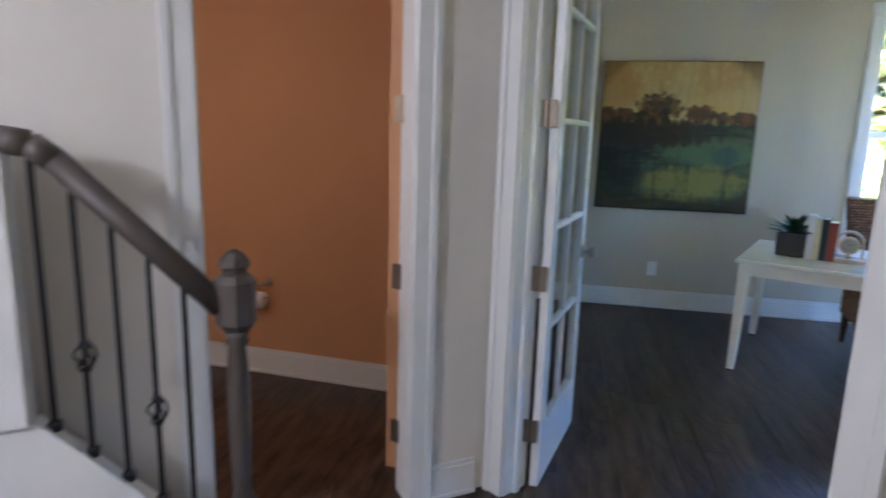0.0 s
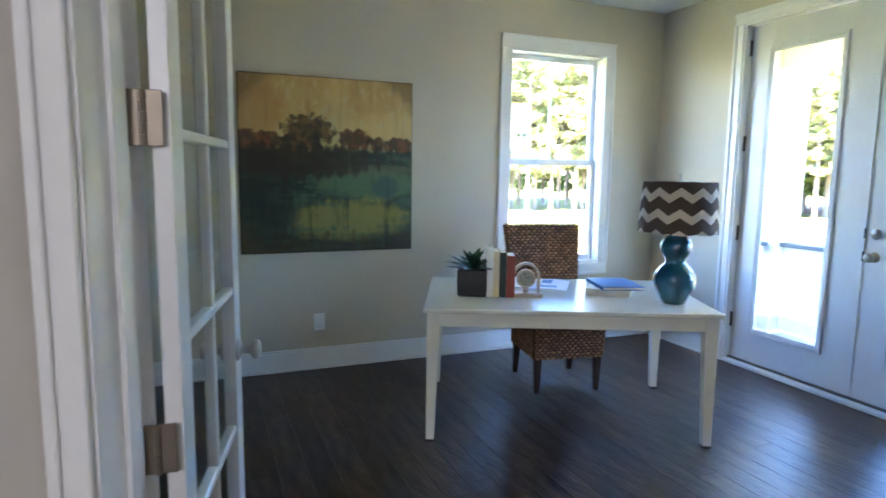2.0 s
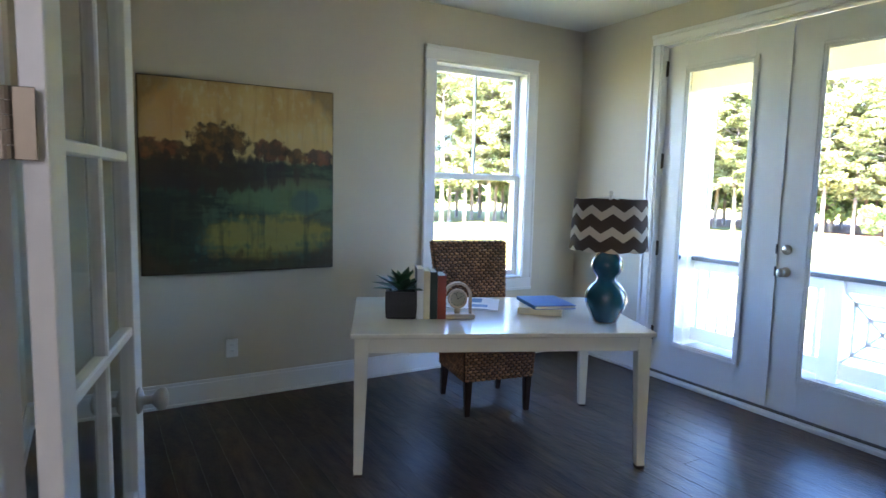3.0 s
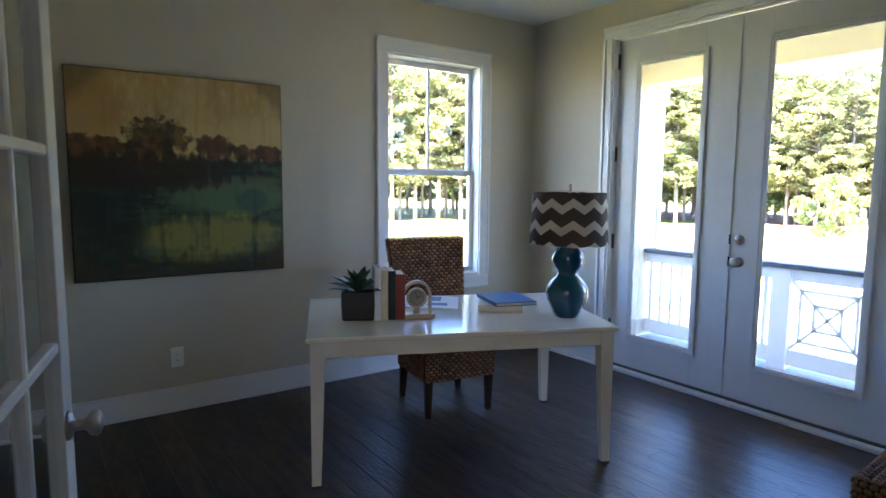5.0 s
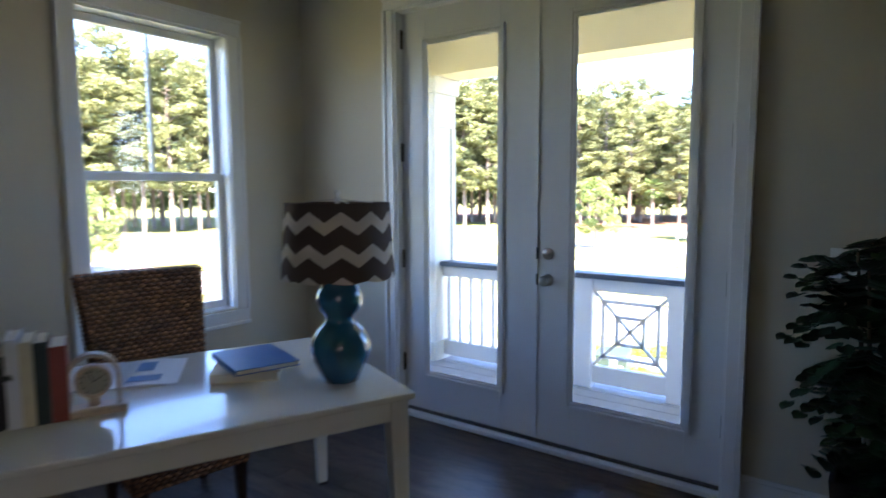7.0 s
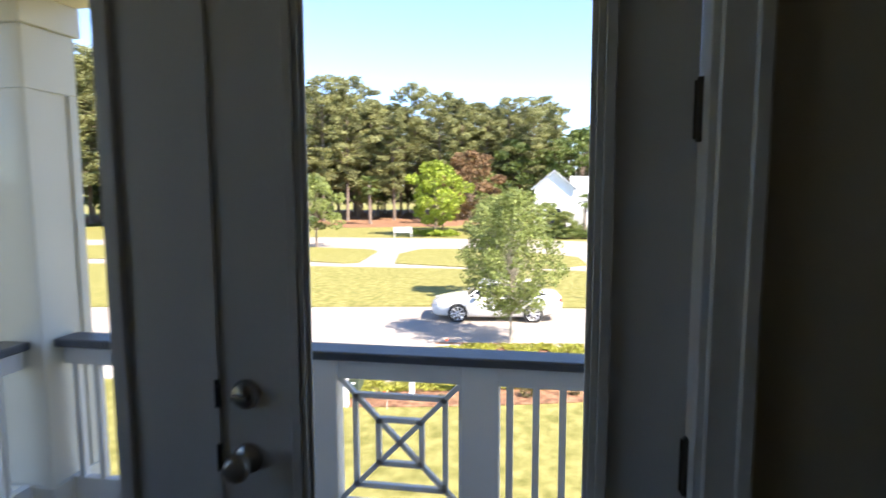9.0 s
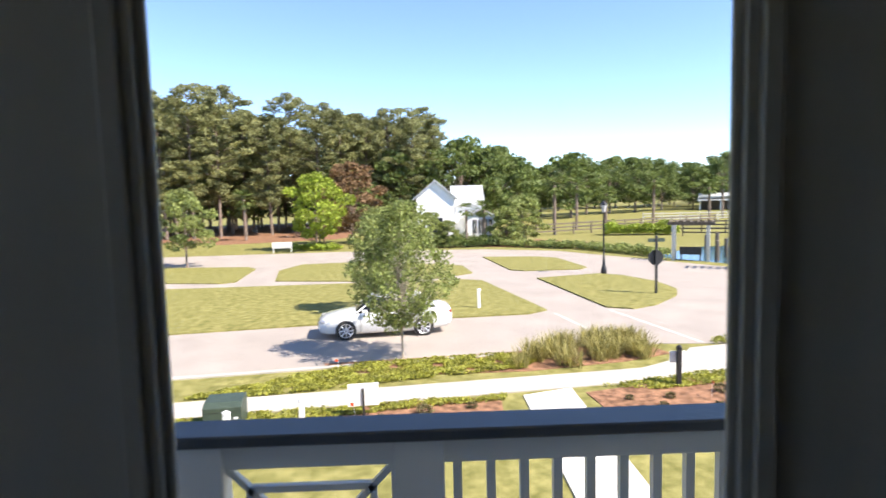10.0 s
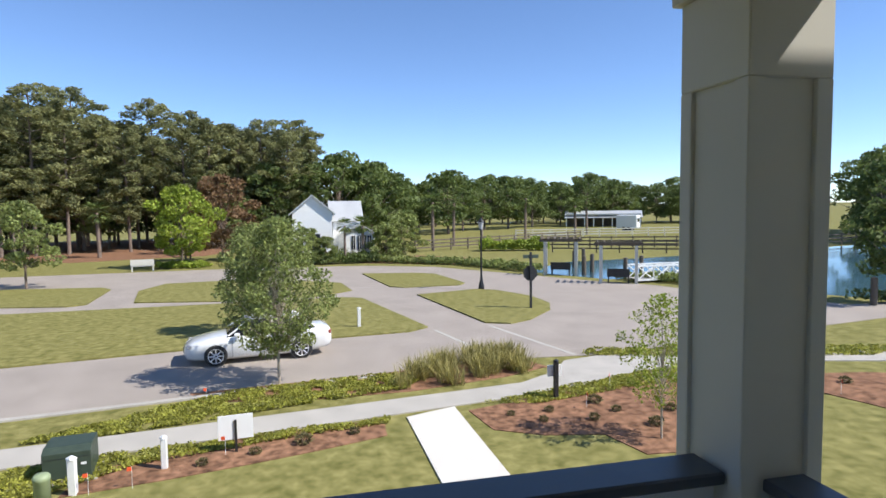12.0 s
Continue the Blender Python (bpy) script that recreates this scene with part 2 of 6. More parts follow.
def frame_set(name, m, u0, u1, h, thick, casing, label, other=0.0, shift=0.0):
    """Jamb lining and profiled casings on both faces round an opening along u."""
    t = thing(name, m, label, "door frame", kind="structure")
    other = other or thick
    for a, b, c, d in ((u0 - 0.02, u0, 0.0, thick), (u1, u1 + 0.02, shift, shift + other)):
        block("jamb", (a, c - 0.004, 0, b, d + 0.004, h), M_TRIM, t, bevel=0.002)
    block("head_jamb", (u0 - 0.02, -0.004, h, u1 + 0.02, thick + 0.004, h + 0.02), M_TRIM, t)
    for far in (False, True):
        for a, b, c, d, depth, base in ((u0 - casing - 0.012, u0 - 0.006, u0 - casing - 0.012, u0 - casing + 0.018, thick, 0.0),
                                        (u1 + 0.006, u1 + casing + 0.012, u1 + casing - 0.018, u1 + casing + 0.012, other, shift)):
            v0, v1, w0, w1 = (depth + 0.004, depth + 0.018, depth + 0.018, depth + 0.027) if far else (-0.018, -0.004, -0.027, -0.018)
            blocks("casing", ((a, base + v0, 0, b, base + v1, h + 0.004), (c, base + w0, 0, d, base + w1, h + 0.004)), M_TRIM, t, bevel=0.003)
        a, b = u0 - casing - 0.012, u1 + casing + 0.012
        v0, v1, w0, w1 = (thick + 0.004, thick + 0.018, thick + 0.018, thick + 0.027) if far else (-0.018, -0.004, -0.027, -0.018)
        blocks("head_casing", ((a, v0, h + 0.006, b, v1, h + casing + 0.01), (a, w0, h + casing - 0.02, b, w1, h + casing + 0.01)),
               M_TRIM, t, bevel=0.003)
    return t


study_frame = frame_set("door_frame_1", ENTRY, U0, U1, EH, TW, 0.085, "white painted casing round the study doorway", 0.05, STEP)
blocks("stop", ((U0, 0.055, 0, U0 + 0.012, 0.085, EH - 0.01),), M_TRIM, study_frame)


def butt_hinge(name, parent, u, v, z, h=0.10):
    """Two square leaves with a knuckle."""
    bm = bmesh.new()
    for a, b in ((-0.034, -0.002), (0.002, 0.034)):
        one = bmesh.new()
        bx(one, u + a, v - 0.0015, z - h / 2, u + b, v + 0.0015, z + h / 2)
        bev(one, 0.0012)
        me = bpy.data.meshes.new("tmp")
        one.to_mesh(me)
        one.free()
        bm.from_mesh(me)
        bpy.data.meshes.remove(me)
    for k in range(5):
        rod(bm, (u, v - 0.004, z - h / 2 + k * h / 5 + 0.001), (u, v - 0.004, z - h / 2 + (k + 1) * h / 5 - 0.001), 0.0065)
    return part(name, bm, M_HINGE, parent, "aged nickel butt hinge")


# opened french door leaf, in its own frame: u along the leaf from the hinge, v through its thickness
LEAF_W, LEAF_T = 0.66, 0.035
hinge_at = ENTRY @ Vector((U0 + 0.022, TW + 0.004, 0))
leaf_m = Matrix.Translation(hinge_at) @ pose(0, 0, 0, 0, 0, 81.5 + HALL_TURN) @ Matrix.Scale(HALL_SCALE, 4)
leaf = thing("french_door_leaf", leaf_m @ pose(0, 0, 0.012), "white ten-lite french door leaf standing open into the study", "door")
S, BOT, TOP = 0.085, 0.26, EH - 0.09
ROWS = 5
for u0, u1 in ((0.004, S), (LEAF_W - S, LEAF_W)):
    block("stile", (u0, -LEAF_T, 0, u1, 0, EH - 0.02), M_DOORPAINT, leaf, bevel=0.002)
block("bottom_rail", (S, -LEAF_T, 0, LEAF_W - S, 0, BOT), M_DOORPAINT, leaf, bevel=0.002)
block("top_rail", (S, -LEAF_T, TOP, LEAF_W - S, 0, EH - 0.02), M_DOORPAINT, leaf, bevel=0.002)
block("vertical_muntin", (LEAF_W / 2 - 0.011, -LEAF_T + 0.004, BOT, LEAF_W / 2 + 0.011, -0.004, TOP), M_DOORPAINT, leaf, bevel=0.004)
step = (TOP - BOT) / ROWS
for i in range(1, ROWS):
    block("muntin", (S, -LEAF_T + 0.003, BOT + i * step - 0.012, LEAF_W - S, -0.003, BOT + i * step + 0.012), M_DOORPAINT, leaf, bevel=0.004)
for i in range(ROWS):
    for u0, u1 in ((S, LEAF_W / 2 - 0.011), (LEAF_W / 2 + 0.011, LEAF_W - S)):
        g = block("pane", (u0, -LEAF_T / 2 - 0.002, BOT + i * step + 0.012, u1, -LEAF_T / 2 + 0.002, BOT + (i + 1) * step - 0.012), M_GLASS, leaf)
        g.visible_shadow = False


def door_knob(parent, m, name="knob"):
    """A turned knob on its rose, axis along local z of m."""
    bm = bmesh.new()
    lathe(bm, [(0.032, 0), (0.032, 0.004), (0.026, 0.009), (0.012, 0.013), (0.0105, 0.03), (0.016, 0.036), (0.026, 0.044),
               (0.0285, 0.053), (0.026, 0.062), (0.016, 0.067), (0.003, 0.068)], 20)
    bmesh.ops.transform(bm, matrix=m, verts=bm.verts)
    return part(name, bm, M_NICKEL, parent, "satin nickel door knob", True)


for v, ang in ((-LEAF_T, 90), (0.0, -90)):
    door_knob(leaf, pose(LEAF_W - 0.06, v, 0.90, ang, 0, 0))
block("latch_plate", (LEAF_W - 0.0005, -LEAF_T / 2 - 0.012, 0.87, LEAF_W + 0.001, -LEAF_T / 2 + 0.012, 0.93), M_NICKEL, leaf)
block("tape_mark", (LEAF_W / 2 + 0.03, -LEAF_T / 2 - 0.004, 1.90, LEAF_W / 2 + 0.06, -LEAF_T / 2 - 0.0025, 1.925), M_TAPE, leaf, "blue tape mark on the glass")
for z in (0.262, 0.90, 1.525, 2.16):
    h = butt_hinge("hinge", study_frame, 0, 0, 0)
    h.matrix_basis = pose(U0 + 0.02, TW - 0.012, z, 0, 0, 31)
bm = bmesh.new()
bx(bm, U1 - 0.002, STEP + 0.008, 1.53, U1 + 0.0005, STEP + 0.046, 1.65)
part("hinge_leaf", bm, M_NICKEL, study_frame, "bare hinge leaf with three screw holes")
for v, z in ((STEP + 0.035, 1.555), (STEP + 0.02, 1.59), (STEP + 0.034, 1.63)):
    block("screw", (U1 - 0.003, v - 0.004, z - 0.004, U1 - 0.0015, v + 0.004, z + 0.004), M_IRON, study_frame)


# ---- window ----
win = thing("window_1", pose(0, 0, 0), "white double-hung sash window, two panes over one", "window", kind="structure")
cw = 0.088
for a, b in ((WX0 - cw, WX0 + 0.004), (WX1 - 0.004, WX1 + cw)):
    c = a if a < WX0 - 0.01 else b - 0.022
    blocks("side_casing", ((a, YP - 0.018, WZ0 - 0.005, b, YP, WZ1), (c, YP - 0.027, WZ0 - 0.005, c + 0.022, YP - 0.018, WZ1)), M_TRIM, win, bevel=0.003)
blocks("head_casing", ((WX0 - cw, YP - 0.018, WZ1 + 0.001, WX1 + cw, YP, WZ1 + 0.1),
                       (WX0 - cw, YP - 0.027, WZ1 + 0.078, WX1 + cw, YP - 0.018, WZ1 + 0.1)), M_TRIM, win, bevel=0.003)
blocks("bottom_casing", ((WX0 - cw, YP - 0.018, WZ0 - 0.1, WX1 + cw, YP, WZ0 - 0.006),
                         (WX0 - cw, YP - 0.027, WZ0 - 0.1, WX1 + cw, YP - 0.018, WZ0 - 0.078)), M_TRIM, win, bevel=0.003)
blocks("jamb", ((WX0, YP - 0.002, WZ0, WX0 + 0.012, YP + 0.155, WZ1), (WX1 - 0.012, YP - 0.002, WZ0, WX1, YP + 0.155, WZ1),
                (WX0 + 0.012, YP - 0.002, WZ1 - 0.012, WX1 - 0.012, YP + 0.155, WZ1),
                (WX0 + 0.012, YP - 0.002, WZ0, WX1 - 0.012, YP + 0.155, WZ0 + 0.012)), M_TRIM, win)
MEET = 1.478


def sash(name, y0, y1, z0, z1, muntin):
    x0, x1 = WX0 + 0.014, WX1 - 0.014
    s = blocks(name, ((x0, y0, z0, x0 + 0.038, y1, z1), (x1 - 0.038, y0, z0, x1, y1, z1), (x0 + 0.038, y0, z0, x1 - 0.038, y1, z0 + 0.042),
                      (x0 + 0.038, y0, z1 - 0.042, x1 - 0.038, y1, z1)), M_TRIM, win, bevel=0.003)
    if muntin:
        xm = (x0 + x1) / 2
        block("muntin", (xm - 0.009, y0 + 0.006, z0 + 0.042, xm + 0.009, y1 - 0.006, z1 - 0.042), M_TRIM, s)
    g = block("pane", (x0 + 0.036, (y0 + y1) / 2 - 0.002, z0 + 0.04, x1 - 0.036, (y0 + y1) / 2 + 0.002, z1 - 0.04), M_GLASS, s)
    g.visible_shadow = False


sash("lower_sash", YP + 0.065, YP + 0.095, WZ0 + 0.014, MEET, False)
sash("upper_sash", YP + 0.1, YP + 0.13, MEET - 0.035, WZ1 - 0.014, True)

# ---- exterior french doors ----
fd = thing("door_frame_2", pose(0, 0, 0), "white painted casing and sill of the porch doors", "door frame", kind="structure")
blocks("jamb", ((XD - 0.004, FY0, 0.0, XD + 0.16, FY0 + 0.02, FZ), (XD - 0.004, FY1 - 0.02, 0.0, XD + 0.16, FY1, FZ),
                (XD - 0.004, FY0 + 0.02, FZ - 0.02, XD + 0.16, FY1 - 0.02, FZ)), M_TRIM, fd)
CW = 0.068
for a, b, c in ((FY0 - CW, FY0 + 0.008, FY0 - CW), (FY1 - 0.008, FY1 + CW, FY1 + CW - 0.026)):
    blocks("side_casing", ((XD - 0.018, a, 0, XD - 0.004, b, FZ - 0.01), (XD - 0.03, c, 0, XD - 0.018, c + 0.026, FZ - 0.01)), M_TRIM, fd, bevel=0.003)
blocks("head_casing", ((XD - 0.018, FY0 - CW, FZ - 0.008, XD - 0.004, FY1 + CW, FZ + CW),
                       (XD - 0.03, FY0 - CW, FZ + CW - 0.026, XD - 0.018, FY1 + CW, FZ + CW)), M_TRIM, fd, bevel=0.003)
block("sill", (XD - 0.012, FY0 + 0.02, 0.0, XD + 0.2, FY1 - 0.02, 0.028), M_TRIM, fd, bevel=0.004)
block("sill_strip", (XD + 0.03, FY0 + 0.02, 0.028, XD + 0.12, FY1 - 0.02, 0.036), M_BRONZE, fd)
XF = XD + 0.055      # inner face of the leaves


def porch_leaf(y0, y1, g0, g1, name, label):
    """A full-lite exterior leaf between y0 and y1 with its glass from g0 to g1."""
    d = thing(name, pose(0, 0, 0), label, "door")
    z0, z1, zg0, zg1, x1 = 0.038, FZ - 0.025, 0.271, 2.225, XF + 0.026
    for a, b in ((y0, g0), (g1, y1)):
        block("stile", (XF, a, z0, x1, b, z1), M_DOORPAINT, d, bevel=0.002)
    block("bottom_rail", (XF, g0, z0, x1, g1, zg0), M_DOORPAINT, d)
    block("top_rail", (XF, g0, zg1, x1, g1, z1), M_DOORPAINT, d)
    for w0, w1, dx in ((-0.028, -0.008, 0.012), (-0.008, 0.006, 0.007), (0.006, 0.016, 0.002)):
        for lite_x in (XF, ):
            blocks("glazing_bead", ((lite_x - dx, g0 + w0, zg0 + w0, lite_x + 0.004, g0 + w1, zg1 - w0), (lite_x - dx, g1 - w1, zg0 + w0, lite_x + 0.004, g1 - w0, zg1 - w0),
                                    (lite_x - dx, g0 + w1, zg0 + w0, lite_x + 0.004, g1 - w1, zg0 + w1), (lite_x - dx, g0 + w1, zg1 - w1, lite_x + 0.004, g1 - w1, zg1 - w0)),
                   M_DOORPAINT, d, bevel=0.002)
    g = block("pane", (XF + 0.012, g0 + 0.001, zg0 + 0.001, XF + 0.016, g1 - 0.001, zg1 - 0.001), M_GLASS, d)
    g.visible_shadow = False
    return d


leaf_b = porch_leaf(1.658, 2.585, 1.825, 2.392, "porch_door_leaf", "closed white full-glass porch door with a nickel knob and deadbolt")
leaf_a = porch_leaf(2.591, 3.492, 2.815, 3.317, "porch_door_leaf", "closed white full-glass porch door beside the sash window")
door_knob(leaf_b, pose(XF, 2.522, 0.907, 0, -90, 0))
bm = bmesh.new()
lathe(bm, [(0.031, 0), (0.031, 0.006), (0.026, 0.014), (0.012, 0.018), (0.008, 0.019)], 20)
bx(bm, -0.005, -0.018, 0.017, 0.005, 0.018, 0.032)
bmesh.ops.transform(bm, matrix=pose(XF, 2.522, 1.045, 0, -90, 0), verts=bm.verts)
part("deadbolt", bm, M_NICKEL, leaf_b, "satin nickel deadbolt")
block("astragal", (XF - 0.008, 2.579, 0.05, XF - 0.001, 2.5915, FZ - 0.03), M_DOORPAINT, leaf_b)
for z in (0.907, 1.045):
    block("strike", (XF - 0.0095, 2.577, z - 0.03, XF - 0.006, 2.588, z + 0.03), M_IRON, leaf_b)
for y in (1.655, 3.495):
    for z in (0.317, 0.96, 1.602, 2.263):
        bm = bmesh.new()
        rod(bm, (XF - 0.007, y, z - 0.055), (XF - 0.007, y, z + 0.055), 0.0085)
        bx(bm, XF - 0.004, y - 0.012, z - 0.05, XF - 0.001, y + 0.012, z + 0.05)
        part("hinge", bm, M_BRONZE, fd, "dark bronze hinge")

# ---- baseboards, plates ----


def baseboard(name, m, u0, u1, flip=1):
    """A board with a moulded top along u, standing off the wall to +v."""
    bs = ((u0, 0, 0, u1, 0.014 * flip, 0.128), (u0, 0, 0.128, u1, 0.009 * flip, 0.148), (u0, 0.014 * flip, 0, u1, 0.027 * flip, 0.018))
    bs = [(a, min(b, e), c, d, max(b, e), f) for a, b, c, d, e, f in bs]
    ob = blocks(name, bs, M_TRIM, None, "", 0.002)
    ob.matrix_world = m
    return tagged(ob, "white painted baseboard with a moulded top", "baseboard", "", "structure")


baseboard("baseboard_1", pose(0, YP, 0), XL, XD - 0.03, -1)
baseboard("baseboard_2", pose(XD, 0, 0, 0, 0, 90), FY1 + CW + 0.001, YP - 0.03, 1)
baseboard("baseboard_3", pose(XD, 0, 0, 0, 0, 90), -0.4, FY0 - CW - 0.001, 1)
baseboard("baseboard_4", pose(XL, 0, 0, 0, 0, 90), 1.5, YP - 0.03, -1)


def wall_plate(name, m, w, h, label, slots):
    t = thing(name, m, label, "outlet" if slots else "switch")
    block("cover", (-w / 2, -0.006, -h / 2, w / 2, 0, h / 2), M_PLATE, t, bevel=0.002)
    for x, z, a, b in ((0, -0.02, 0.017, 0.014), (0, 0.02, 0.017, 0.014)) if slots else ((-0.023, 0, 0.016, 0.033), (0.023, 0, 0.016, 0.033)):
        p = block("socket" if slots else "rocker", (x - a, -0.009, z - b, x + a, -0.006, z + b), M_PLATE, t, bevel=0.001)
        if slots:
            for dx in (-0.006, 0.006):
                block("slot", (x + dx - 0.001, -0.0095, z - 0.004, x + dx + 0.001, -0.0089, z + 0.005), M_IRON, p)
    return t


wall_plate("wall_outlet", pose(0.723, YP, 0.328), 0.074, 0.118, "white duplex outlet on the cream wall", True)
wall_plate("light_switch", pose(XD, 1.23, 1.087, 0, 0, -90), 0.12, 0.118, "white double light switch beside the porch doors", False)

# ---- hall, powder room and stair ----
POWDER = HALL @ pose(-0.125, 1.09, 0, 0, 0, 220)      # u runs down the angled hall wall from its inner corner
P0, P1 = 0.325, 1.02
bm = bmesh.new()
for b in ((-0.02, -0.115, 0, P0 - 0.02, 0, HC), (P1 + 0.02, -0.115, 0, 2.6, 0, HC), (P0 - 0.02, -0.115, EH + 0.02, P1 + 0.02, 0, HC)):
    bx(bm, *b)
on(POWDER, tagged(part("wall_hall", bm, M_HALL), "off-white painted angled hall wall with the powder room doorway", "wall", "", "structure"))
pf = frame_set("door_frame_3", POWDER @ pose(0, -0.115, 0), P0, P1, EH, 0.115, 0.085, "white painted casing round the powder room doorway")
for z in (0.262, 0.90, 1.525, 2.16):
    h = butt_hinge("hinge", pf, 0, 0, 0)
    h.matrix_basis = pose(P0 + 0.004, 0.012, z, 0, 0, -60)
on(HALL, struct("wall_powder_back", (-3.2, 1.87, 0, -0.39, 2.05, HC), M_ORANGE, "burnt orange painted powder room wall"))
on(HALL, struct("wall_powder_side", (-0.55, 1.12, 0, -0.43, 1.87, HC), M_ORANGE, "burnt orange painted return wall of the powder room"))
on(HALL, struct("wall_powder_far", (-3.2, -0.4, 0, -3.08, 1.87, HC), M_ORANGE, "burnt orange painted far wall of the powder room"))
baseboard("baseboard_5", HALL @ pose(0, 1.87, 0), -3.05, -0.56, -1)
baseboard("baseboard_6", POWDER, 0.03, P0 - 0.1, 1)
on(HALL, struct("wall_hall_back", (-3.2, -3.6, 0, XD, -3.48, HC), M_HALL, "off-white painted wall at the back of the hall"))
on(HALL, struct("wall_hall_left", (-3.2, -3.48, 0, -3.08, -0.4, HC), M_HALL, "off-white painted wall beside the stair"))
on(HALL, struct("wall_hall_right", (1.36, -3.48, 0, 1.48, -0.55, HC), M_HALL, "off-white painted wall on the side of the hall"))
on(ENTRY, baseboard("baseboard_7", pose(0, STEP, 0), U1 + 0.1, 1.74, -1))

tp = thing("toilet_paper_holder", HALL @ pose(-1.62, 1.87, 0.50), "nickel toilet paper holder with a white roll on the orange wall", "holder")
bm = bmesh.new()
lathe(bm, [(0.024, 0), (0.024, 0.006), (0.012, 0.012), (0.009, 0.05)], 16)
bmesh.ops.transform(bm, matrix=pose(0.05, 0, 0.06, 90, 0, 0), verts=bm.verts)
rod(bm, (0.05, -0.05, 0.06), (-0.05, -0.06, 0.05), 0.007)
rod(bm, (-0.05, -0.06, 0.05), (-0.07, -0.06, -0.02), 0.007)
rod(bm, (-0.07, -0.06, -0.02), (0.07, -0.06, -0.02), 0.006)
part("arm", bm, M_NICKEL, tp, "", True)
bm = bmesh.new()
lathe(bm, [(0.02, -0.05), (0.046, -0.05), (0.048, -0.045), (0.048, 0.045), (0.046, 0.05), (0.02, 0.05)], 20)
bmesh.ops.transform(bm, matrix=pose(0, -0.06, -0.035, 0, 90, 0), verts=bm.verts)
part("paper_roll", bm, M_PAPER, tp, "white paper roll", True)

# stair: local u runs up the flight from the newel, w across it
STAIR = HALL @ pose(-0.78, 0.30, 0, 0, 0, 216)
stair = thing("staircase", STAIR, "short white stair flight with dark wooden handrail and iron balusters", "staircase", kind="structure")
RISE, RUN = 0.185, 0.27
for k in range(2):
    block("riser", (0.06 + k * RUN, 0.05, k * RISE, 0.08 + k * RUN, 1.0, (k + 1) * RISE - 0.03), M_TRIM, stair)
    block("tread", (0.03 + k * RUN, 0.04, (k + 1) * RISE - 0.03, 0.06 + (k + 1) * RUN, 1.0, (k + 1) * RISE), M_NEWEL, stair, bevel=0.008)
block("landing", (0.60, 0.04, 2 * RISE - 0.032, 1.9, 1.0, 2 * RISE - 0.002), M_NEWEL, stair)
bm = bmesh.new()
prof = [(0.05, 0.0), (1.9, 0.0), (1.9, 0.64), (0.46, 0.64), (0.05, 0.20)]
for w in (-0.03, 0.03):
    bm.faces.new([bm.verts.new((u, w, z)) for u, z in prof])
fs = list(bm.faces)
va, vb = list(fs[0].verts), list(fs[1].verts)
for i in range(5):
    bm.faces.new((va[i], va[(i + 1) % 5], vb[(i + 1) % 5], vb[i]))
part("stringer", bm, M_TRIM, stair, "white painted stringer")
bm = bmesh.new()
bx(bm, -0.105, -0.045, 0.0, -0.015, 0.045, 0.28)
bev(bm, 0.004)
part("newel_base", bm, M_NEWEL, stair)
bm = bmesh.new()
lathe(bm, [(0.043, 0.28), (0.034, 0.30), (0.026, 0.33), (0.030, 0.42), (0.034, 0.60), (0.031, 0.74), (0.025, 0.80), (0.036, 0.815), (0.028, 0.83), (0.038, 0.85)], 20, -0.06)
part("newel_shaft", bm, M_NEWEL, stair, "", True)
bm = bmesh.new()
lathe(bm, [(0.040, 0.85), (0.060, 0.875), (0.060, 1.0), (0.045, 1.02), (0.035, 1.025), (0.035, 1.035), (0.046, 1.045), (0.044, 1.06), (0.025, 1.085), (0.004, 1.095)], 8, -0.06)
part("newel_cap", bm, M_NEWEL, stair)
bm = bmesh.new()
pts = [(-0.02, 0, 0.925), (0.37, 0, 1.345), (0.42, 0, 1.385), (0.48, 0, 1.395), (1.9, 0, 1.395)]
for p, q in zip(pts, pts[1:]):
    rod(bm, p, q, 0.036, 0.036, 12)
part("handrail", bm, M_NEWEL, stair, "dark wooden handrail", True)
block("half_wall", (0.475, -0.05, 0.64, 1.9, 0.05, 1.365), M_TRIM, stair, "white painted half wall under the handrail")
for k in range(5):
    u = 0.08 + 0.086 * k
    top = 0.975 + (u - 0.04) * 1.08
    foot = 0.20 + (u - 0.05) * 1.073
    bm = bmesh.new()
    bx(bm, u - 0.007, -0.007, foot, u + 0.007, 0.007, top)
    if k % 2:
        zc = foot + 0.3
        for a in range(4):
            for j in range(6):
                t0, t1 = j / 6, (j + 1) / 6
                q0, q1 = a * math.pi / 2 + t0 * 3, a * math.pi / 2 + t1 * 3
                r0, r1 = 0.024 * math.sin(math.pi * t0) + 0.004, 0.024 * math.sin(math.pi * t1) + 0.004
                rod(bm, (u + r0 * math.cos(q0), r0 * math.sin(q0), zc - 0.05 + 0.1 * t0), (u + r1 * math.cos(q1), r1 * math.sin(q1), zc - 0.05 + 0.1 * t1), 0.004, seg=5)
    b = part("baluster", bm, M_IRON, stair, "black iron basket baluster" if k % 2 else "black iron baluster")
    bm = bmesh.new()
    bx(bm, u - 0.017, -0.017, foot - 0.002, u + 0.017, 0.017, foot + 0.028)
    bev(bm, 0.006)
    part("shoe", bm, M_IRON, b)

# ---- painting ----
pm = bpy.data.materials.new("landscape_canvas")
pm.use_nodes = True
nt = pm.node_tree


def node(kind, **inputs):
    n = nt.nodes.new(kind)
    for k, v in inputs.items():
        n.inputs[k].default_value = v
    return n


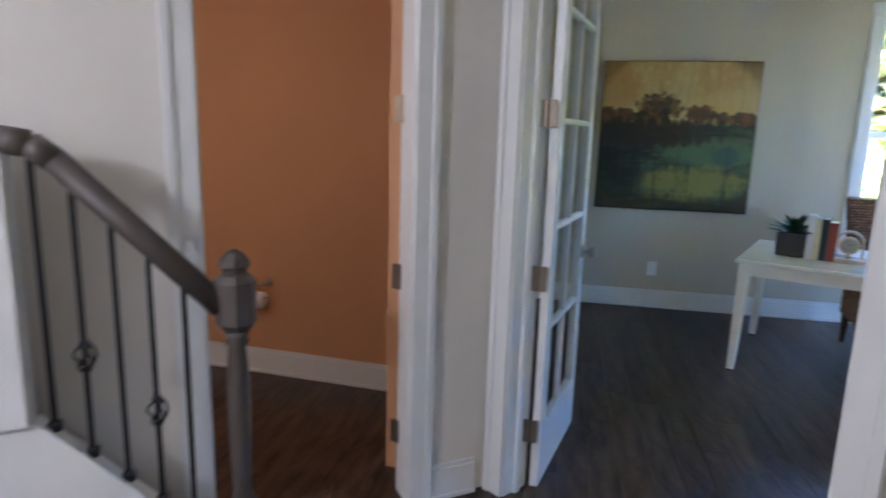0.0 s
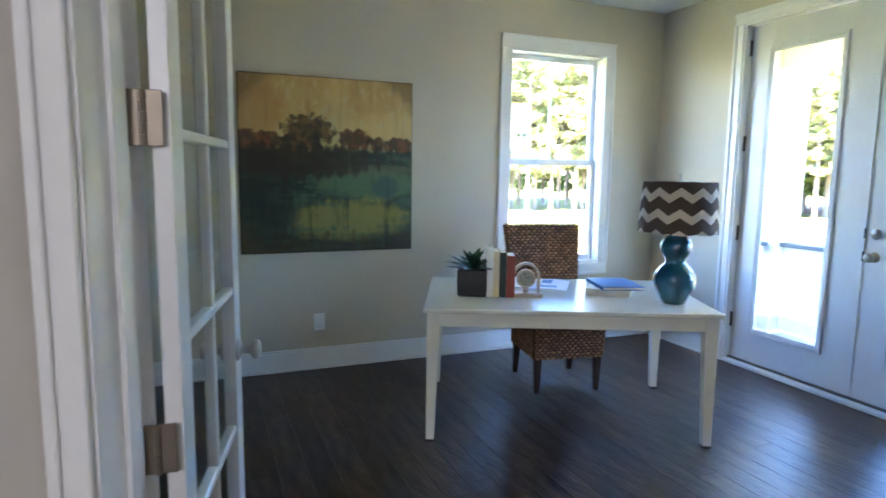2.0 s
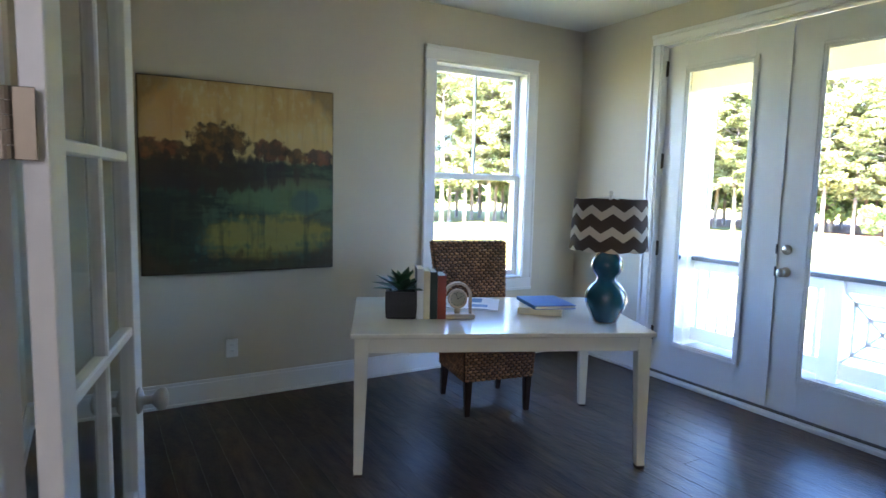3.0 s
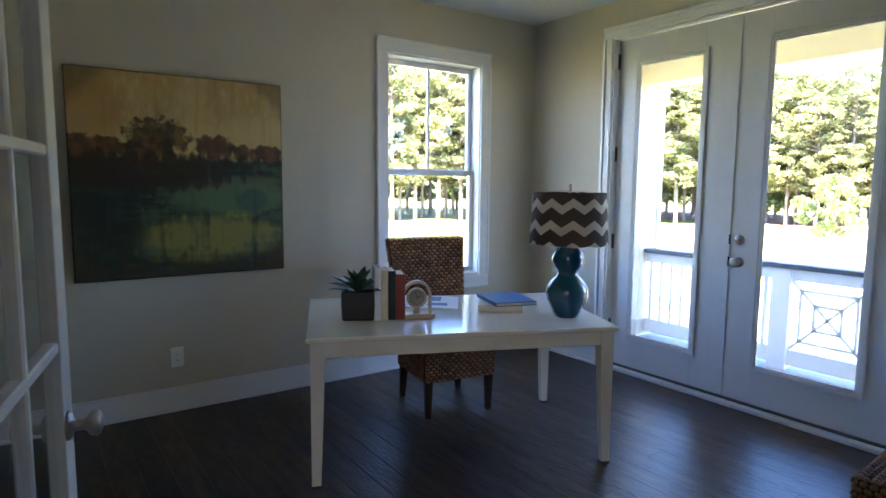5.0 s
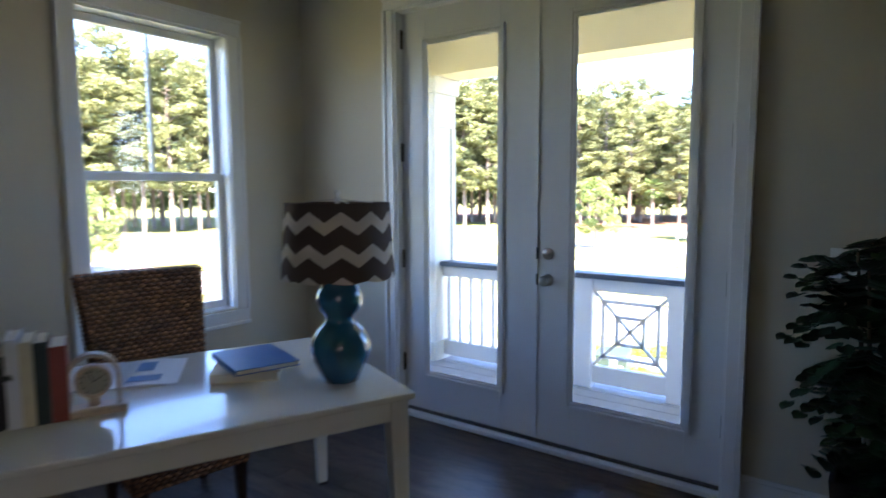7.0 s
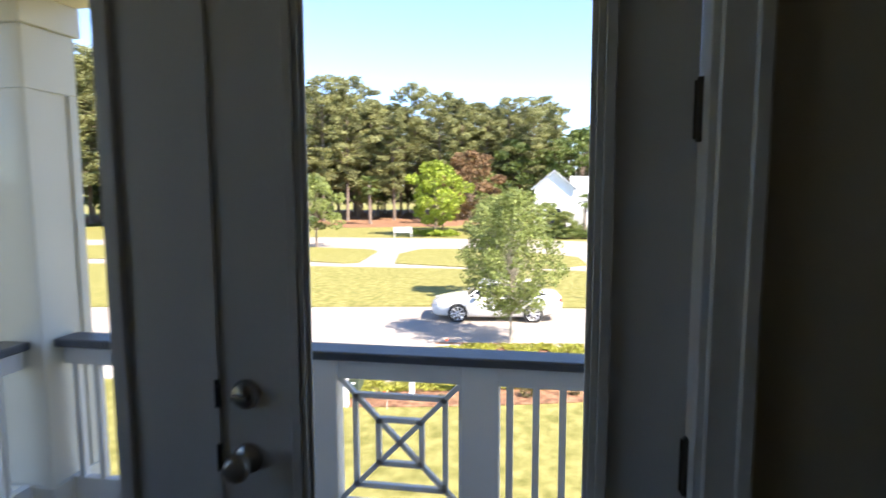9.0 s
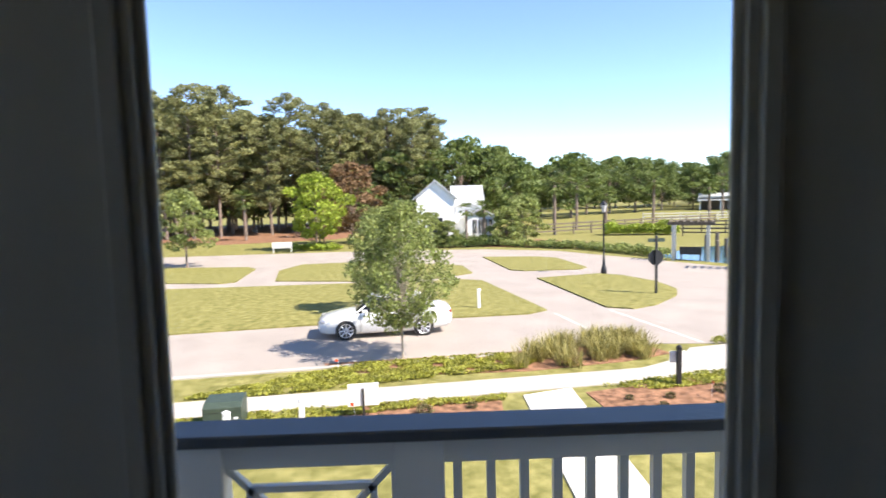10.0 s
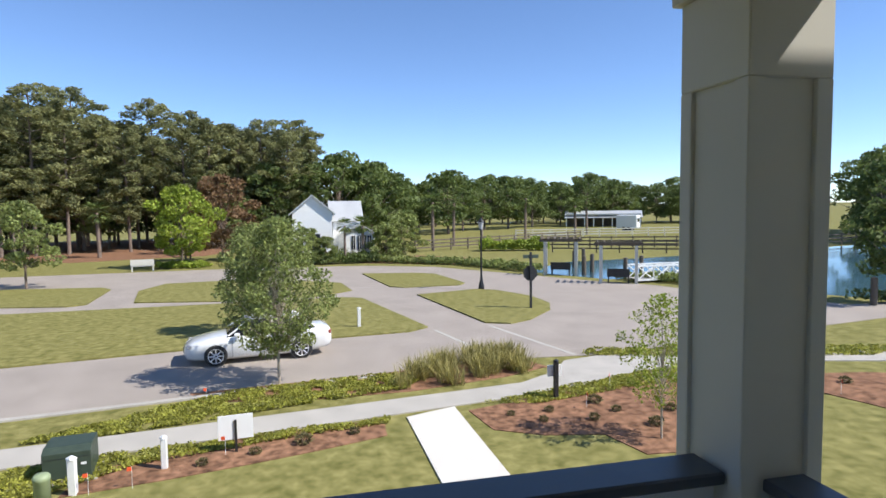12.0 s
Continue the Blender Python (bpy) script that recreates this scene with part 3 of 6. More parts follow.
def math_node(op, a, b=None):
    n = nt.nodes.new("ShaderNodeMath")
    n.operation = op
    for i, v in enumerate((a, b)):
        if v is None:
            continue
        if isinstance(v, (int, float)):
            n.inputs[i].default_value = v
        else:
            nt.links.new(v, n.inputs[i])
    return n.outputs[0]


def mixc(fac, a, b):
    n = nt.nodes.new("ShaderNodeMix")
    n.data_type = "RGBA"
    for sock, v in ((n.inputs[0], fac), (n.inputs[6], a), (n.inputs[7], b)):
        if isinstance(v, tuple):
            sock.default_value = (*v, 1)
        elif isinstance(v, (int, float)):
            sock.default_value = v
        else:
            nt.links.new(v, sock)
    return n.outputs[2]


tc = nt.nodes.new("ShaderNodeTexCoord")
sep = nt.nodes.new("ShaderNodeSeparateXYZ")
nt.links.new(tc.outputs["Object"], sep.inputs[0])
PX, PZ = sep.outputs[0], sep.outputs[2]        # 0..1.26 across, 0..1.25 up


def noise_at(scale, sx=1.0, sz=1.0, detail=4):
    mp = nt.nodes.new("ShaderNodeMapping")
    mp.inputs["Scale"].default_value = (sx, 1, sz)
    nt.links.new(tc.outputs["Object"], mp.inputs[0])
    n = node("ShaderNodeTexNoise", Scale=scale, Detail=detail)
    nt.links.new(mp.outputs[0], n.inputs["Vector"])
    return n.outputs[0]


def smooth(v, lo, hi):
    n = nt.nodes.new("ShaderNodeMapRange")
    n.interpolation_type = "SMOOTHSTEP"
    nt.links.new(v, n.inputs[0])
    n.inputs[1].default_value, n.inputs[2].default_value = lo, hi
    return n.outputs[0]


def blob(cx, cz, rx, rz):
    dx = math_node("DIVIDE", math_node("SUBTRACT", PX, cx), rx)
    dz = math_node("DIVIDE", math_node("SUBTRACT", PZ, cz), rz)
    return math_node("ADD", math_node("MULTIPLY", dx, dx), math_node("MULTIPLY", dz, dz))


drip = noise_at(5, 3.5, 0.35)
fine = noise_at(22, 1, 0.6)
streak = noise_at(7, 0.5, 2.2)
coarse = noise_at(2.6, 1, 1)


def wobble(base, *terms):
    """A value roughened by noises: base + weight * (noise - 0.5) for each."""
    for n_, w_ in terms:
        base = math_node("ADD", base, math_node("MULTIPLY", math_node("SUBTRACT", n_, 0.5), w_))
    return base


def part_of(fac, amount):
    return math_node("MULTIPLY", fac, amount)


sky_c = mixc(smooth(wobble(PZ, (coarse, 0.9)), 0.9, 1.3), (0.62, 0.45, 0.17), (0.46, 0.29, 0.085))
sky_c = mixc(part_of(smooth(fine, 0.48, 0.7), 0.7), sky_c, (0.57, 0.46, 0.235))
sky_c = mixc(part_of(smooth(drip, 0.5, 0.72), 0.35), sky_c, (0.30, 0.17, 0.05))
sky_c = mixc(part_of(smooth(wobble(blob(0.12, 1.02, 0.22, 0.22), (fine, 0.8)), 1.2, 0.3), 0.6), sky_c, (0.42, 0.19, 0.04))
land = mixc(smooth(wobble(streak, (fine, 0.4)), 0.42, 0.62), (0.018, 0.030, 0.018), (0.062, 0.105, 0.055))
land = mixc(part_of(smooth(wobble(blob(0.92, 0.50, 0.42, 0.13), (streak, 2.2), (fine, 1.2)), 1.2, 0.3), 0.8), land, (0.12, 0.20, 0.085))
land = mixc(part_of(smooth(wobble(blob(0.80, 0.23, 0.48, 0.17), (streak, 2.4), (fine, 1.6), (drip, 1.2)), 1.2, 0.2), 0.75), land, (0.33, 0.29, 0.06))
land = mixc(part_of(smooth(wobble(blob(0.06, 0.40, 0.32, 0.5), (drip, 2.0), (fine, 0.8)), 1.2, 0.5), 0.75), land, (0.016, 0.020, 0.011))
land = mixc(part_of(smooth(drip, 0.53, 0.72), 0.4), land, (0.022, 0.030, 0.014))
land = mixc(part_of(smooth(wobble(blob(1.05, 0.47, 0.12, 0.10), (fine, 1.0)), 1.1, 0.4), 0.6), land, (0.030, 0.075, 0.085))
land = mixc(part_of(smooth(wobble(blob(0.98, 0.60, 0.34, 0.05), (fine, 0.8)), 1.1, 0.4), 0.5), land, (0.14, 0.155, 0.075))
land = mixc(part_of(smooth(wobble(PZ, (fine, 0.25), (drip, 0.2)), 0.16, 0.04), 0.8), land, (0.045, 0.033, 0.013))
col = mixc(smooth(wobble(PZ, (drip, 0.10), (fine, 0.06)), 0.73, 0.79), land, sky_c)
leaf_c = mixc(smooth(noise_at(14), 0.40, 0.64), (0.036, 0.019, 0.007), (0.18, 0.086, 0.02))
rust_c = mixc(smooth(noise_at(14), 0.40, 0.64), (0.045, 0.018, 0.008), (0.18, 0.055, 0.016))
edge = noise_at(17)
for cx, cz, rx, rz, c in ((0.48, 0.87, 0.19, 0.12, leaf_c), (0.42, 0.78, 0.17, 0.09, leaf_c), (0.81, 0.82, 0.12, 0.08, rust_c), (0.99, 0.79, 0.08, 0.055, leaf_c),
                          (1.16, 0.79, 0.12, 0.055, rust_c), (0.23, 0.80, 0.08, 0.06, leaf_c), (0.08, 0.80, 0.14, 0.07, rust_c)):
    col = mixc(part_of(smooth(wobble(blob(cx, cz, rx, rz), (edge, 2.6), (fine, 1.2), (drip, 0.8)), 1.25, 0.65), 0.93), col, c)
col = mixc(part_of(smooth(wobble(blob(0.40, 0.66, 0.62, 0.13), (drip, 3.2), (fine, 0.8)), 1.15, 0.55), 0.85), col, (0.034, 0.019, 0.009))
col = mixc(part_of(smooth(drip, 0.58, 0.76), 0.2), col, (0.06, 0.045, 0.016))
col = mixc(part_of(smooth(wobble(blob(0.63, 0.63, 0.72, 0.72), (fine, 0.3)), 0.95, 1.2), 0.55), col, (0.07, 0.045, 0.018))
pb = nt.nodes["Principled BSDF"]
nt.links.new(col, pb.inputs["Base Color"])
pb.inputs["Roughness"].default_value = 0.42
bp = node("ShaderNodeBump", Strength=0.25, Distance=0.01)
nt.links.new(noise_at(160), bp.inputs["Height"])
nt.links.new(bp.outputs[0], pb.inputs["Normal"])
paint = thing("landscape_painting", pose(0.222, YP - 0.036, 0.823) @ Matrix.Scale(0.919, 4), "square canvas of autumn trees over green water on the wall", "painting")
block("canvas", (0, 0, 0, 1.258, 0.035, 1.252), pm, paint, bevel=0.004)
for q in ((-0.003, 0.003, 0, 0, 0.035, 1.252), (1.258, 0.003, 0, 1.261, 0.035, 1.252), (-0.003, 0.003, -0.003, 1.261, 0.035, 0), (-0.003, 0.003, 1.252, 1.261, 0.035, 1.255)):
    block("canvas_edge", q, M_CANVAS_EDGE, paint, "dark brown wrapped edge")

# ---- desk ----
DESK_ROT = -23.6
DESK = pose(0.987, 2.968, 0, 0, 0, DESK_ROT)     # front corner of the top; u along the front edge, v towards the chair
DW, DD, DH = 1.478, 0.93, 0.698
desk = thing("writing_desk", DESK, "glossy white painted writing desk with tapered legs", "desk")
bm = bmesh.new()
bx(bm, 0, 0, DH - 0.024, DW, DD, DH)
bev(bm, 0.006, 2)
part("desktop", bm, M_DESK, desk)
for q in ((0.07, 0.022, DH - 0.095, DW - 0.07, 0.042, DH - 0.026), (0.07, DD - 0.042, DH - 0.095, DW - 0.07, DD - 0.022, DH - 0.026),
          (0.022, 0.07, DH - 0.095, 0.042, DD - 0.07, DH - 0.026), (DW - 0.042, 0.07, DH - 0.095, DW - 0.022, DD - 0.07, DH - 0.026)):
    block("apron", q, M_DESK, desk, bevel=0.002)
for cx, sx in ((0.018, 1), (DW - 0.018, -1)):
    for cy, sy in ((0.018, 1), (DD - 0.018, -1)):
        bm = bmesh.new()
        rings = []
        for z, w in ((0.012, 0.042), (DH - 0.10, 0.066), (DH - 0.026, 0.066)):
            rings.append([bm.verts.new((cx + sx * a * w, cy + sy * b * w, z)) for a, b in ((0, 0), (1, 0), (1, 1), (0, 1))])
        for a, b in zip(rings, rings[1:]):
            for i in range(4):
                bm.faces.new((a[i], a[(i + 1) % 4], b[(i + 1) % 4], b[i]))
        bm.faces.new(rings[0])
        bm.faces.new(rings[-1])
        bev(bm, 0.003)
        lg = part("leg", bm, M_DESK, desk)
        block("foot_pad", (min(cx, cx + sx * 0.04), min(cy, cy + sy * 0.04), 0, max(cx, cx + sx * 0.04), max(cy, cy + sy * 0.04), 0.013), M_DARKWOOD, lg)


# ---- woven chair and ottoman ----
def weave_face(verts, faces, a, b, c, d, nrm, nu, nv):
    """Braided strands over the quad a, b (below) and c, d (above): staggered bulging pads in full rows."""
    def at(u, v):
        return a.lerp(b, u).lerp(c.lerp(d, u), v)
    for j in range(nv):
        cuts = [i / nu for i in range(nu + 1)] if j % 2 == 0 else [0] + [(i + 0.5) / nu for i in range(nu)] + [1]
        tilt = 0.22 / nv * (1 if j % 2 else -1)
        for u0, u1 in zip(cuts, cuts[1:]):
            v0, v1 = j / nv, (j + 1) / nv
            k = len(verts)
            for p, q, h in ((0.02, 0.5, 0.1), (0.25, 0.04, 0.35), (0.75, 0.04, 0.35), (0.98, 0.5, 0.1), (0.75, 0.96, 0.35), (0.25, 0.96, 0.35), (0.32, 0.5, 1), (0.68, 0.5, 1)):
                verts.append(tuple(at(u0 + (u1 - u0) * p, v0 + (v1 - v0) * q + tilt * (p - 0.5)) + nrm * (0.009 * h)))
            faces += [(k, k + 1, k + 6), (k + 1, k + 2, k + 7, k + 6), (k + 2, k + 3, k + 7), (k + 3, k + 4, k + 7), (k + 4, k + 5, k + 6, k + 7), (k + 5, k, k + 6)]


def weave_box(name, corners, parent, cell=(0.038, 0.019), bow=0.0):
    """Weave over a hexahedron given by its bottom and top rings of four corners, hollowed backwards by bow."""
    verts, faces = [], []
    lo, hi = [Vector(c) for c in corners[:4]], [Vector(c) for c in corners[4:]]
    mid = sum(lo + hi, Vector()) / 8
    half = max(abs(c.x) for c in lo + hi)
    z0, z1 = lo[0].z, hi[0].z

    def hollow(p):
        return (p[0], p[1] + bow * (1 - (p[0] / half) ** 2) * (p[2] - z0) / (z1 - z0), p[2])
    sides = [(lo[i], lo[(i + 1) % 4], hi[i], hi[(i + 1) % 4]) for i in range(4)] + [(hi[0], hi[1], hi[3], hi[2])]
    for a, b, c, d in sides:
        n = (b - a).cross(c - a).normalized()
        if n.dot((a + b + c + d) / 4 - mid) < 0:
            n = -n
        weave_face(verts, faces, a, b, c, d, n, max(2, round((d - c).length / cell[0])), max(2, round((c - a).length / cell[1])))
    me = bpy.data.meshes.new(name)
    me.from_pydata([hollow(p) for p in verts], [], faces)
    me.materials.append(M_WEAVE)
    ob = new(name, me)
    ob.parent = parent
    ob["kind"] = "stuff"
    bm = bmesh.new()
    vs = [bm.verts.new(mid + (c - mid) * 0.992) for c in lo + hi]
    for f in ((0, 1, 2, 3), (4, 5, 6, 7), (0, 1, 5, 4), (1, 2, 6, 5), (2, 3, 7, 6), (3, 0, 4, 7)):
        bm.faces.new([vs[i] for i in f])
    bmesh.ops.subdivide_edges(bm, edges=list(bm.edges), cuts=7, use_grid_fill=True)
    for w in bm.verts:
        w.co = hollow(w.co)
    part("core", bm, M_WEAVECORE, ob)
    return ob


chair = thing("woven_chair", pose(2.135, 3.56, 0, 0, 0, -10), "brown woven rattan chair with a high back and dark legs", "chair")
hw = 0.23
weave_box("seat", [(-hw, -0.24, 0.22), (hw, -0.24, 0.22), (hw, 0.2, 0.22), (-hw, 0.2, 0.22), (-hw - 0.01, -0.25, 0.44), (hw + 0.01, -0.25, 0.44), (hw, 0.2, 0.44), (-hw, 0.2, 0.44)], chair)
weave_box("backrest", [(-hw + 0.01, 0.15, 0.44), (hw - 0.01, 0.15, 0.44), (hw - 0.01, 0.22, 0.44), (-hw + 0.01, 0.22, 0.44),
                       (-hw - 0.04, 0.28, 1.015), (hw + 0.04, 0.28, 1.015), (hw + 0.04, 0.33, 1.015), (-hw - 0.04, 0.33, 1.015)], chair, bow=0.03)
for x, y, dx, dy in ((-hw + 0.03, -0.22, 0, 0), (hw - 0.03, -0.22, 0, 0), (-hw + 0.03, 0.17, 0, 0.03), (hw - 0.03, 0.17, 0, 0.03)):
    bm = bmesh.new()
    rings = [[bm.verts.new((x + dx * f + a * w, y + dy * f + b * w, z)) for a, b in ((-1, -1), (1, -1), (1, 1), (-1, 1))]
             for z, w, f in ((0, 0.015, 1), (0.1, 0.019, 0.6), (0.23, 0.023, 0))]
    for p, q in zip(rings, rings[1:]):
        for i in range(4):
            bm.faces.new((p[i], p[(i + 1) % 4], q[(i + 1) % 4], q[i]))
    bm.faces.new(rings[0])
    bm.faces.new(rings[-1])
    bev(bm, 0.003)
    part("leg", bm, M_DARKWOOD, chair)

ott = thing("woven_ottoman", pose(2.42, 1.05, 0, 0, 0, 4), "brown braided rattan cube ottoman near the porch doors", "ottoman")
oh = 0.255
weave_box("braided_body", [(-oh, -oh, 0.02), (oh, -oh, 0.02), (oh, oh, 0.02), (-oh, oh, 0.02), (-oh, -oh, 0.45), (oh, -oh, 0.45), (oh, oh, 0.45), (-oh, oh, 0.45)], ott, (0.028, 0.021))
for x in (-oh + 0.03, oh - 0.03):
    for y in (-oh + 0.03, oh - 0.03):
        block("foot", (x - 0.018, y - 0.018, 0, x + 0.018, y + 0.018, 0.025), M_DARKWOOD, ott)

# ---- table lamp ----
lm = bpy.data.materials.new("chevron_fabric")
lm.use_nodes = True
nt = lm.node_tree
tc = nt.nodes.new("ShaderNodeTexCoord")
sep = nt.nodes.new("ShaderNodeSeparateXYZ")
nt.links.new(tc.outputs["Object"], sep.inputs[0])
ang = math_node("ARCTAN2", sep.outputs[1], sep.outputs[0])
tri = math_node("PINGPONG", math_node("MULTIPLY", ang, 11 / (2 * math.pi)), 0.5)
band = math_node("ADD", math_node("DIVIDE", sep.outputs[2], 0.275), math_node("MULTIPLY", tri, 0.27))
saw = math_node("FRACT", math_node("DIVIDE", math_node("SUBTRACT", band, 0.0675), 0.40))
fab = node("ShaderNodeTexNoise", Scale=400.0, Detail=2.0)
cc = mixc(math_node("GREATER_THAN", saw, 0.6), (0.070, 0.047, 0.034), (0.55, 0.49, 0.41))
lb = nt.nodes["Principled BSDF"]
nt.links.new(cc, lb.inputs["Base Color"])
lb.inputs["Roughness"].default_value = 0.85
bp = node("ShaderNodeBump", Strength=0.4, Distance=0.002)
nt.links.new(fab.outputs[0], bp.inputs["Height"])
nt.links.new(bp.outputs[0], lb.inputs["Normal"])
lamp = thing("table_lamp", pose(2.291, 2.68, DH) @ Matrix.Scale(0.96, 4), "blue glazed double-gourd table lamp with a brown chevron shade", "lamp")
bm = bmesh.new()
lathe(bm, [(0.060, 0.0), (0.070, 0.004), (0.080, 0.03), (0.102, 0.075), (0.113, 0.115), (0.108, 0.15), (0.086, 0.185), (0.060, 0.208), (0.052, 0.222),
           (0.058, 0.238), (0.076, 0.258), (0.085, 0.288), (0.081, 0.318), (0.063, 0.343), (0.036, 0.362), (0.022, 0.37)], 32)
for w in bm.verts:
    w.co.z *= 1.055
part("gourd_base", bm, M_BLUEGLAZE, lamp, "glossy teal blue ceramic base", True)
bm = bmesh.new()
lathe(bm, [(0.02, 0.388), (0.02, 0.395), (0.009, 0.40), (0.009, 0.68)], 12)
lathe(bm, [(0.006, 0.675), (0.012, 0.682), (0.006, 0.688), (0.012, 0.698), (0.008, 0.707), (0.002, 0.71)], 12)
part("stem_and_finial", bm, M_NICKEL, lamp, "", True)
bm = bmesh.new()
SH0, SH1 = 0.398, 0.664
seg = 60
for r_off in (0.0, -0.003):
    a = [bm.verts.new(((0.208 + r_off) * math.cos(2 * math.pi * i / seg), (0.208 + r_off) * math.sin(2 * math.pi * i / seg), -0.008 * abs(math.sin(5 * 2 * math.pi * i / seg)))) for i in range(seg)]
    b = [bm.verts.new(((0.190 + r_off) * math.cos(2 * math.pi * i / seg), (0.190 + r_off) * math.sin(2 * math.pi * i / seg), SH1 - SH0)) for i in range(seg)]
    for i in range(seg):
        bm.faces.new((a[i], a[(i + 1) % seg], b[(i + 1) % seg], b[i]))
shade = part("shade", bm, lm, lamp, "brown and cream chevron fabric shade")
shade.location = (0, 0, SH0)
bm = bmesh.new()
for a in range(3):
    rod(bm, (0, 0, SH1 + 0.012), (0.189 * math.cos(a * 2.094), 0.189 * math.sin(a * 2.094), SH1 - 0.004), 0.002, seg=5)
part("spider", bm, M_NICKEL, lamp)


# ---- things on the desk ----
def leaf_blade(verts, faces, o, d, up, length, width, bend=0.3, n=4):
    side = d.cross(up).normalized()
    k = len(verts)
    for i in range(n + 1):
        t = i / n
        w = width * math.sin(math.pi * min(1, 0.18 + 0.82 * t)) ** 0.8 * 0.5 if i < n else 0.001
        c = o + d * (length * t) + up * (length * bend * (t - t * t * 1.3))
        verts += [tuple(c - side * w + up * w * 0.35), tuple(c - up * 0.001), tuple(c + side * w + up * w * 0.35)]
    for i in range(n):
        a = k + 3 * i
        faces += [(a, a + 1, a + 4, a + 3), (a + 1, a + 2, a + 5, a + 4)]


def leaves(name, verts, faces, material, parent, label="", stuff=False):
    me = bpy.data.meshes.new(name)
    me.from_pydata(verts, [], faces)
    me.materials.append(material)
    ob = new(name, me)
    ob.parent = parent
    if label:
        ob["label"] = label
    if stuff:
        ob["kind"] = "stuff"
    for p in me.polygons:
        p.use_smooth = True
    return ob


succ = thing("succulent_pot", pose(1.375, 3.225, DH, 0, 0, 16) @ Matrix.Scale(1.2, 4), "green spiky succulent in a black faceted pot on the desk", "plant")
bm = bmesh.new()
lathe(bm, [(0.001, 0.001), (0.084, 0), (0.092, 0.008), (0.096, 0.06), (0.095, 0.118), (0.084, 0.12), (0.082, 0.100), (0.001, 0.100)], 4)
part("pot", bm, M_POT, succ)
rs = random.Random(4)
v, f = [], []
for i in range(24):
    ring = i % 3
    a = i * 2.399
    el = (0.25, 0.65, 1.1)[ring]
    d = Vector((math.cos(a) * math.cos(el), math.sin(a) * math.cos(el), math.sin(el)))
    up = Vector((-math.cos(a) * math.sin(el), -math.sin(a) * math.sin(el), math.cos(el)))
    leaf_blade(v, f, Vector((0, 0, 0.102)), d, up, 0.145 - 0.015 * ring + rs.uniform(-0.02, 0.02), 0.05, 0.12)
leaves("succulent_leaves", v, f, M_SUCC, succ, "dark green pointed leaves")


def book(name, m, w, d, h, cover, label):
    """A hard cover with recessed pages: w across the spine, d deep, h tall."""
    b = thing(name, m, label, "book")
    bm = bmesh.new()
    for q in ((0, 0, 0, 0.003, d, h), (w - 0.003, 0, 0, w, d, h), (0.003, 0, 0, w - 0.003, 0.003, h)):
        bx(bm, *q)
    part("cover", bm, cover, b)
    block("page_block", (0.0032, 0.0032, 0.004, w - 0.0032, d - 0.005, h - 0.004), M_PAGES, b)
    return b


ROT = pose(0, 0, 0, 0, 0, DESK_ROT)
o = Vector((1.41, 3.122, DH))
along = ROT @ Vector((1, 0, 0))
for w, h, cov, lab in ((0.034, 0.262, M_PAPER, "white hardback book standing in a row on the desk"), (0.031, 0.25, M_CREAM, "cream hardback book standing in a row on the desk"),
                       (0.036, 0.245, M_GREEN, "dark green hardback book standing in a row"), (0.044, 0.228, M_RED, "red hardback book standing beside the clock")):
    book("book", Matrix.Translation(o) @ ROT, w, 0.17, h, cov, lab)["group"] = "books on the desk"
    o = o + along * (w + 0.002)
clock = thing("desk_clock", Matrix.Translation((1.622, 3.07, DH)) @ ROT @ Matrix.Scale(1.2, 4), "whitewashed wooden arched desk clock with a round dial", "clock")
bm = bmesh.new()
bx(bm, -0.075, -0.03, 0, 0.075, 0.03, 0.02)
bev(bm, 0.004)
part("plinth", bm, M_CLOCKWOOD, clock)
bm = bmesh.new()
n = 16
ring = [[], []]
for i in range(n + 1):
    a = math.pi * i / n
    for k, r in enumerate((0.062, 0.052)):
        ring[k].append((r * math.cos(a), 0.096 + r * math.sin(a)))
outer = [(0.062, 0.02)] + ring[0] + [(-0.062, 0.02)]
inner = [(0.052, 0.02)] + ring[1] + [(-0.052, 0.02)]
vs = [[[bm.verts.new((x, y, z)) for x, z in line] for line in (outer, inner)] for y in (-0.016, 0.016)]
for i in range(len(outer) - 1):
    for s in (0, 1):
        bm.faces.new((vs[s][0][i], vs[s][0][i + 1], vs[s][1][i + 1], vs[s][1][i]))
    for k in (0, 1):
        bm.faces.new((vs[0][k][i], vs[0][k][i + 1], vs[1][k][i + 1], vs[1][k][i]))
part("arch", bm, M_CLOCKWOOD, clock)
bm = bmesh.new()
lathe(bm, [(0.042, -0.012), (0.043, 0.010), (0.040, 0.016), (0.036, 0.016), (0.034, 0.012), (0.001, 0.012)], 28)
bx(bm, -0.012, -0.068, -0.008, 0.012, -0.038, 0.008)
bmesh.ops.transform(bm, matrix=pose(0, 0, 0.085, 90, 0, 0), verts=bm.verts)
part("dial_case", bm, M_CLOCKWOOD, clock, "", True)
bm = bmesh.new()
lathe(bm, [(0.001, 0.0125), (0.0335, 0.0125), (0.0335, 0.0118)], 28)
bmesh.ops.transform(bm, matrix=pose(0, 0, 0.085, 90, 0, 0), verts=bm.verts)
dial = part("dial", bm, M_CLOCKFACE, clock, "tan clock dial")
bm = bmesh.new()
for k in range(12):
    a = k * math.pi / 6
    rod(bm, (0.026 * math.sin(a), -0.0138, 0.085 + 0.026 * math.cos(a)), (0.031 * math.sin(a), -0.0138, 0.085 + 0.031 * math.cos(a)), 0.0011, seg=4)
part("hour_marks", bm, M_IRON, dial)
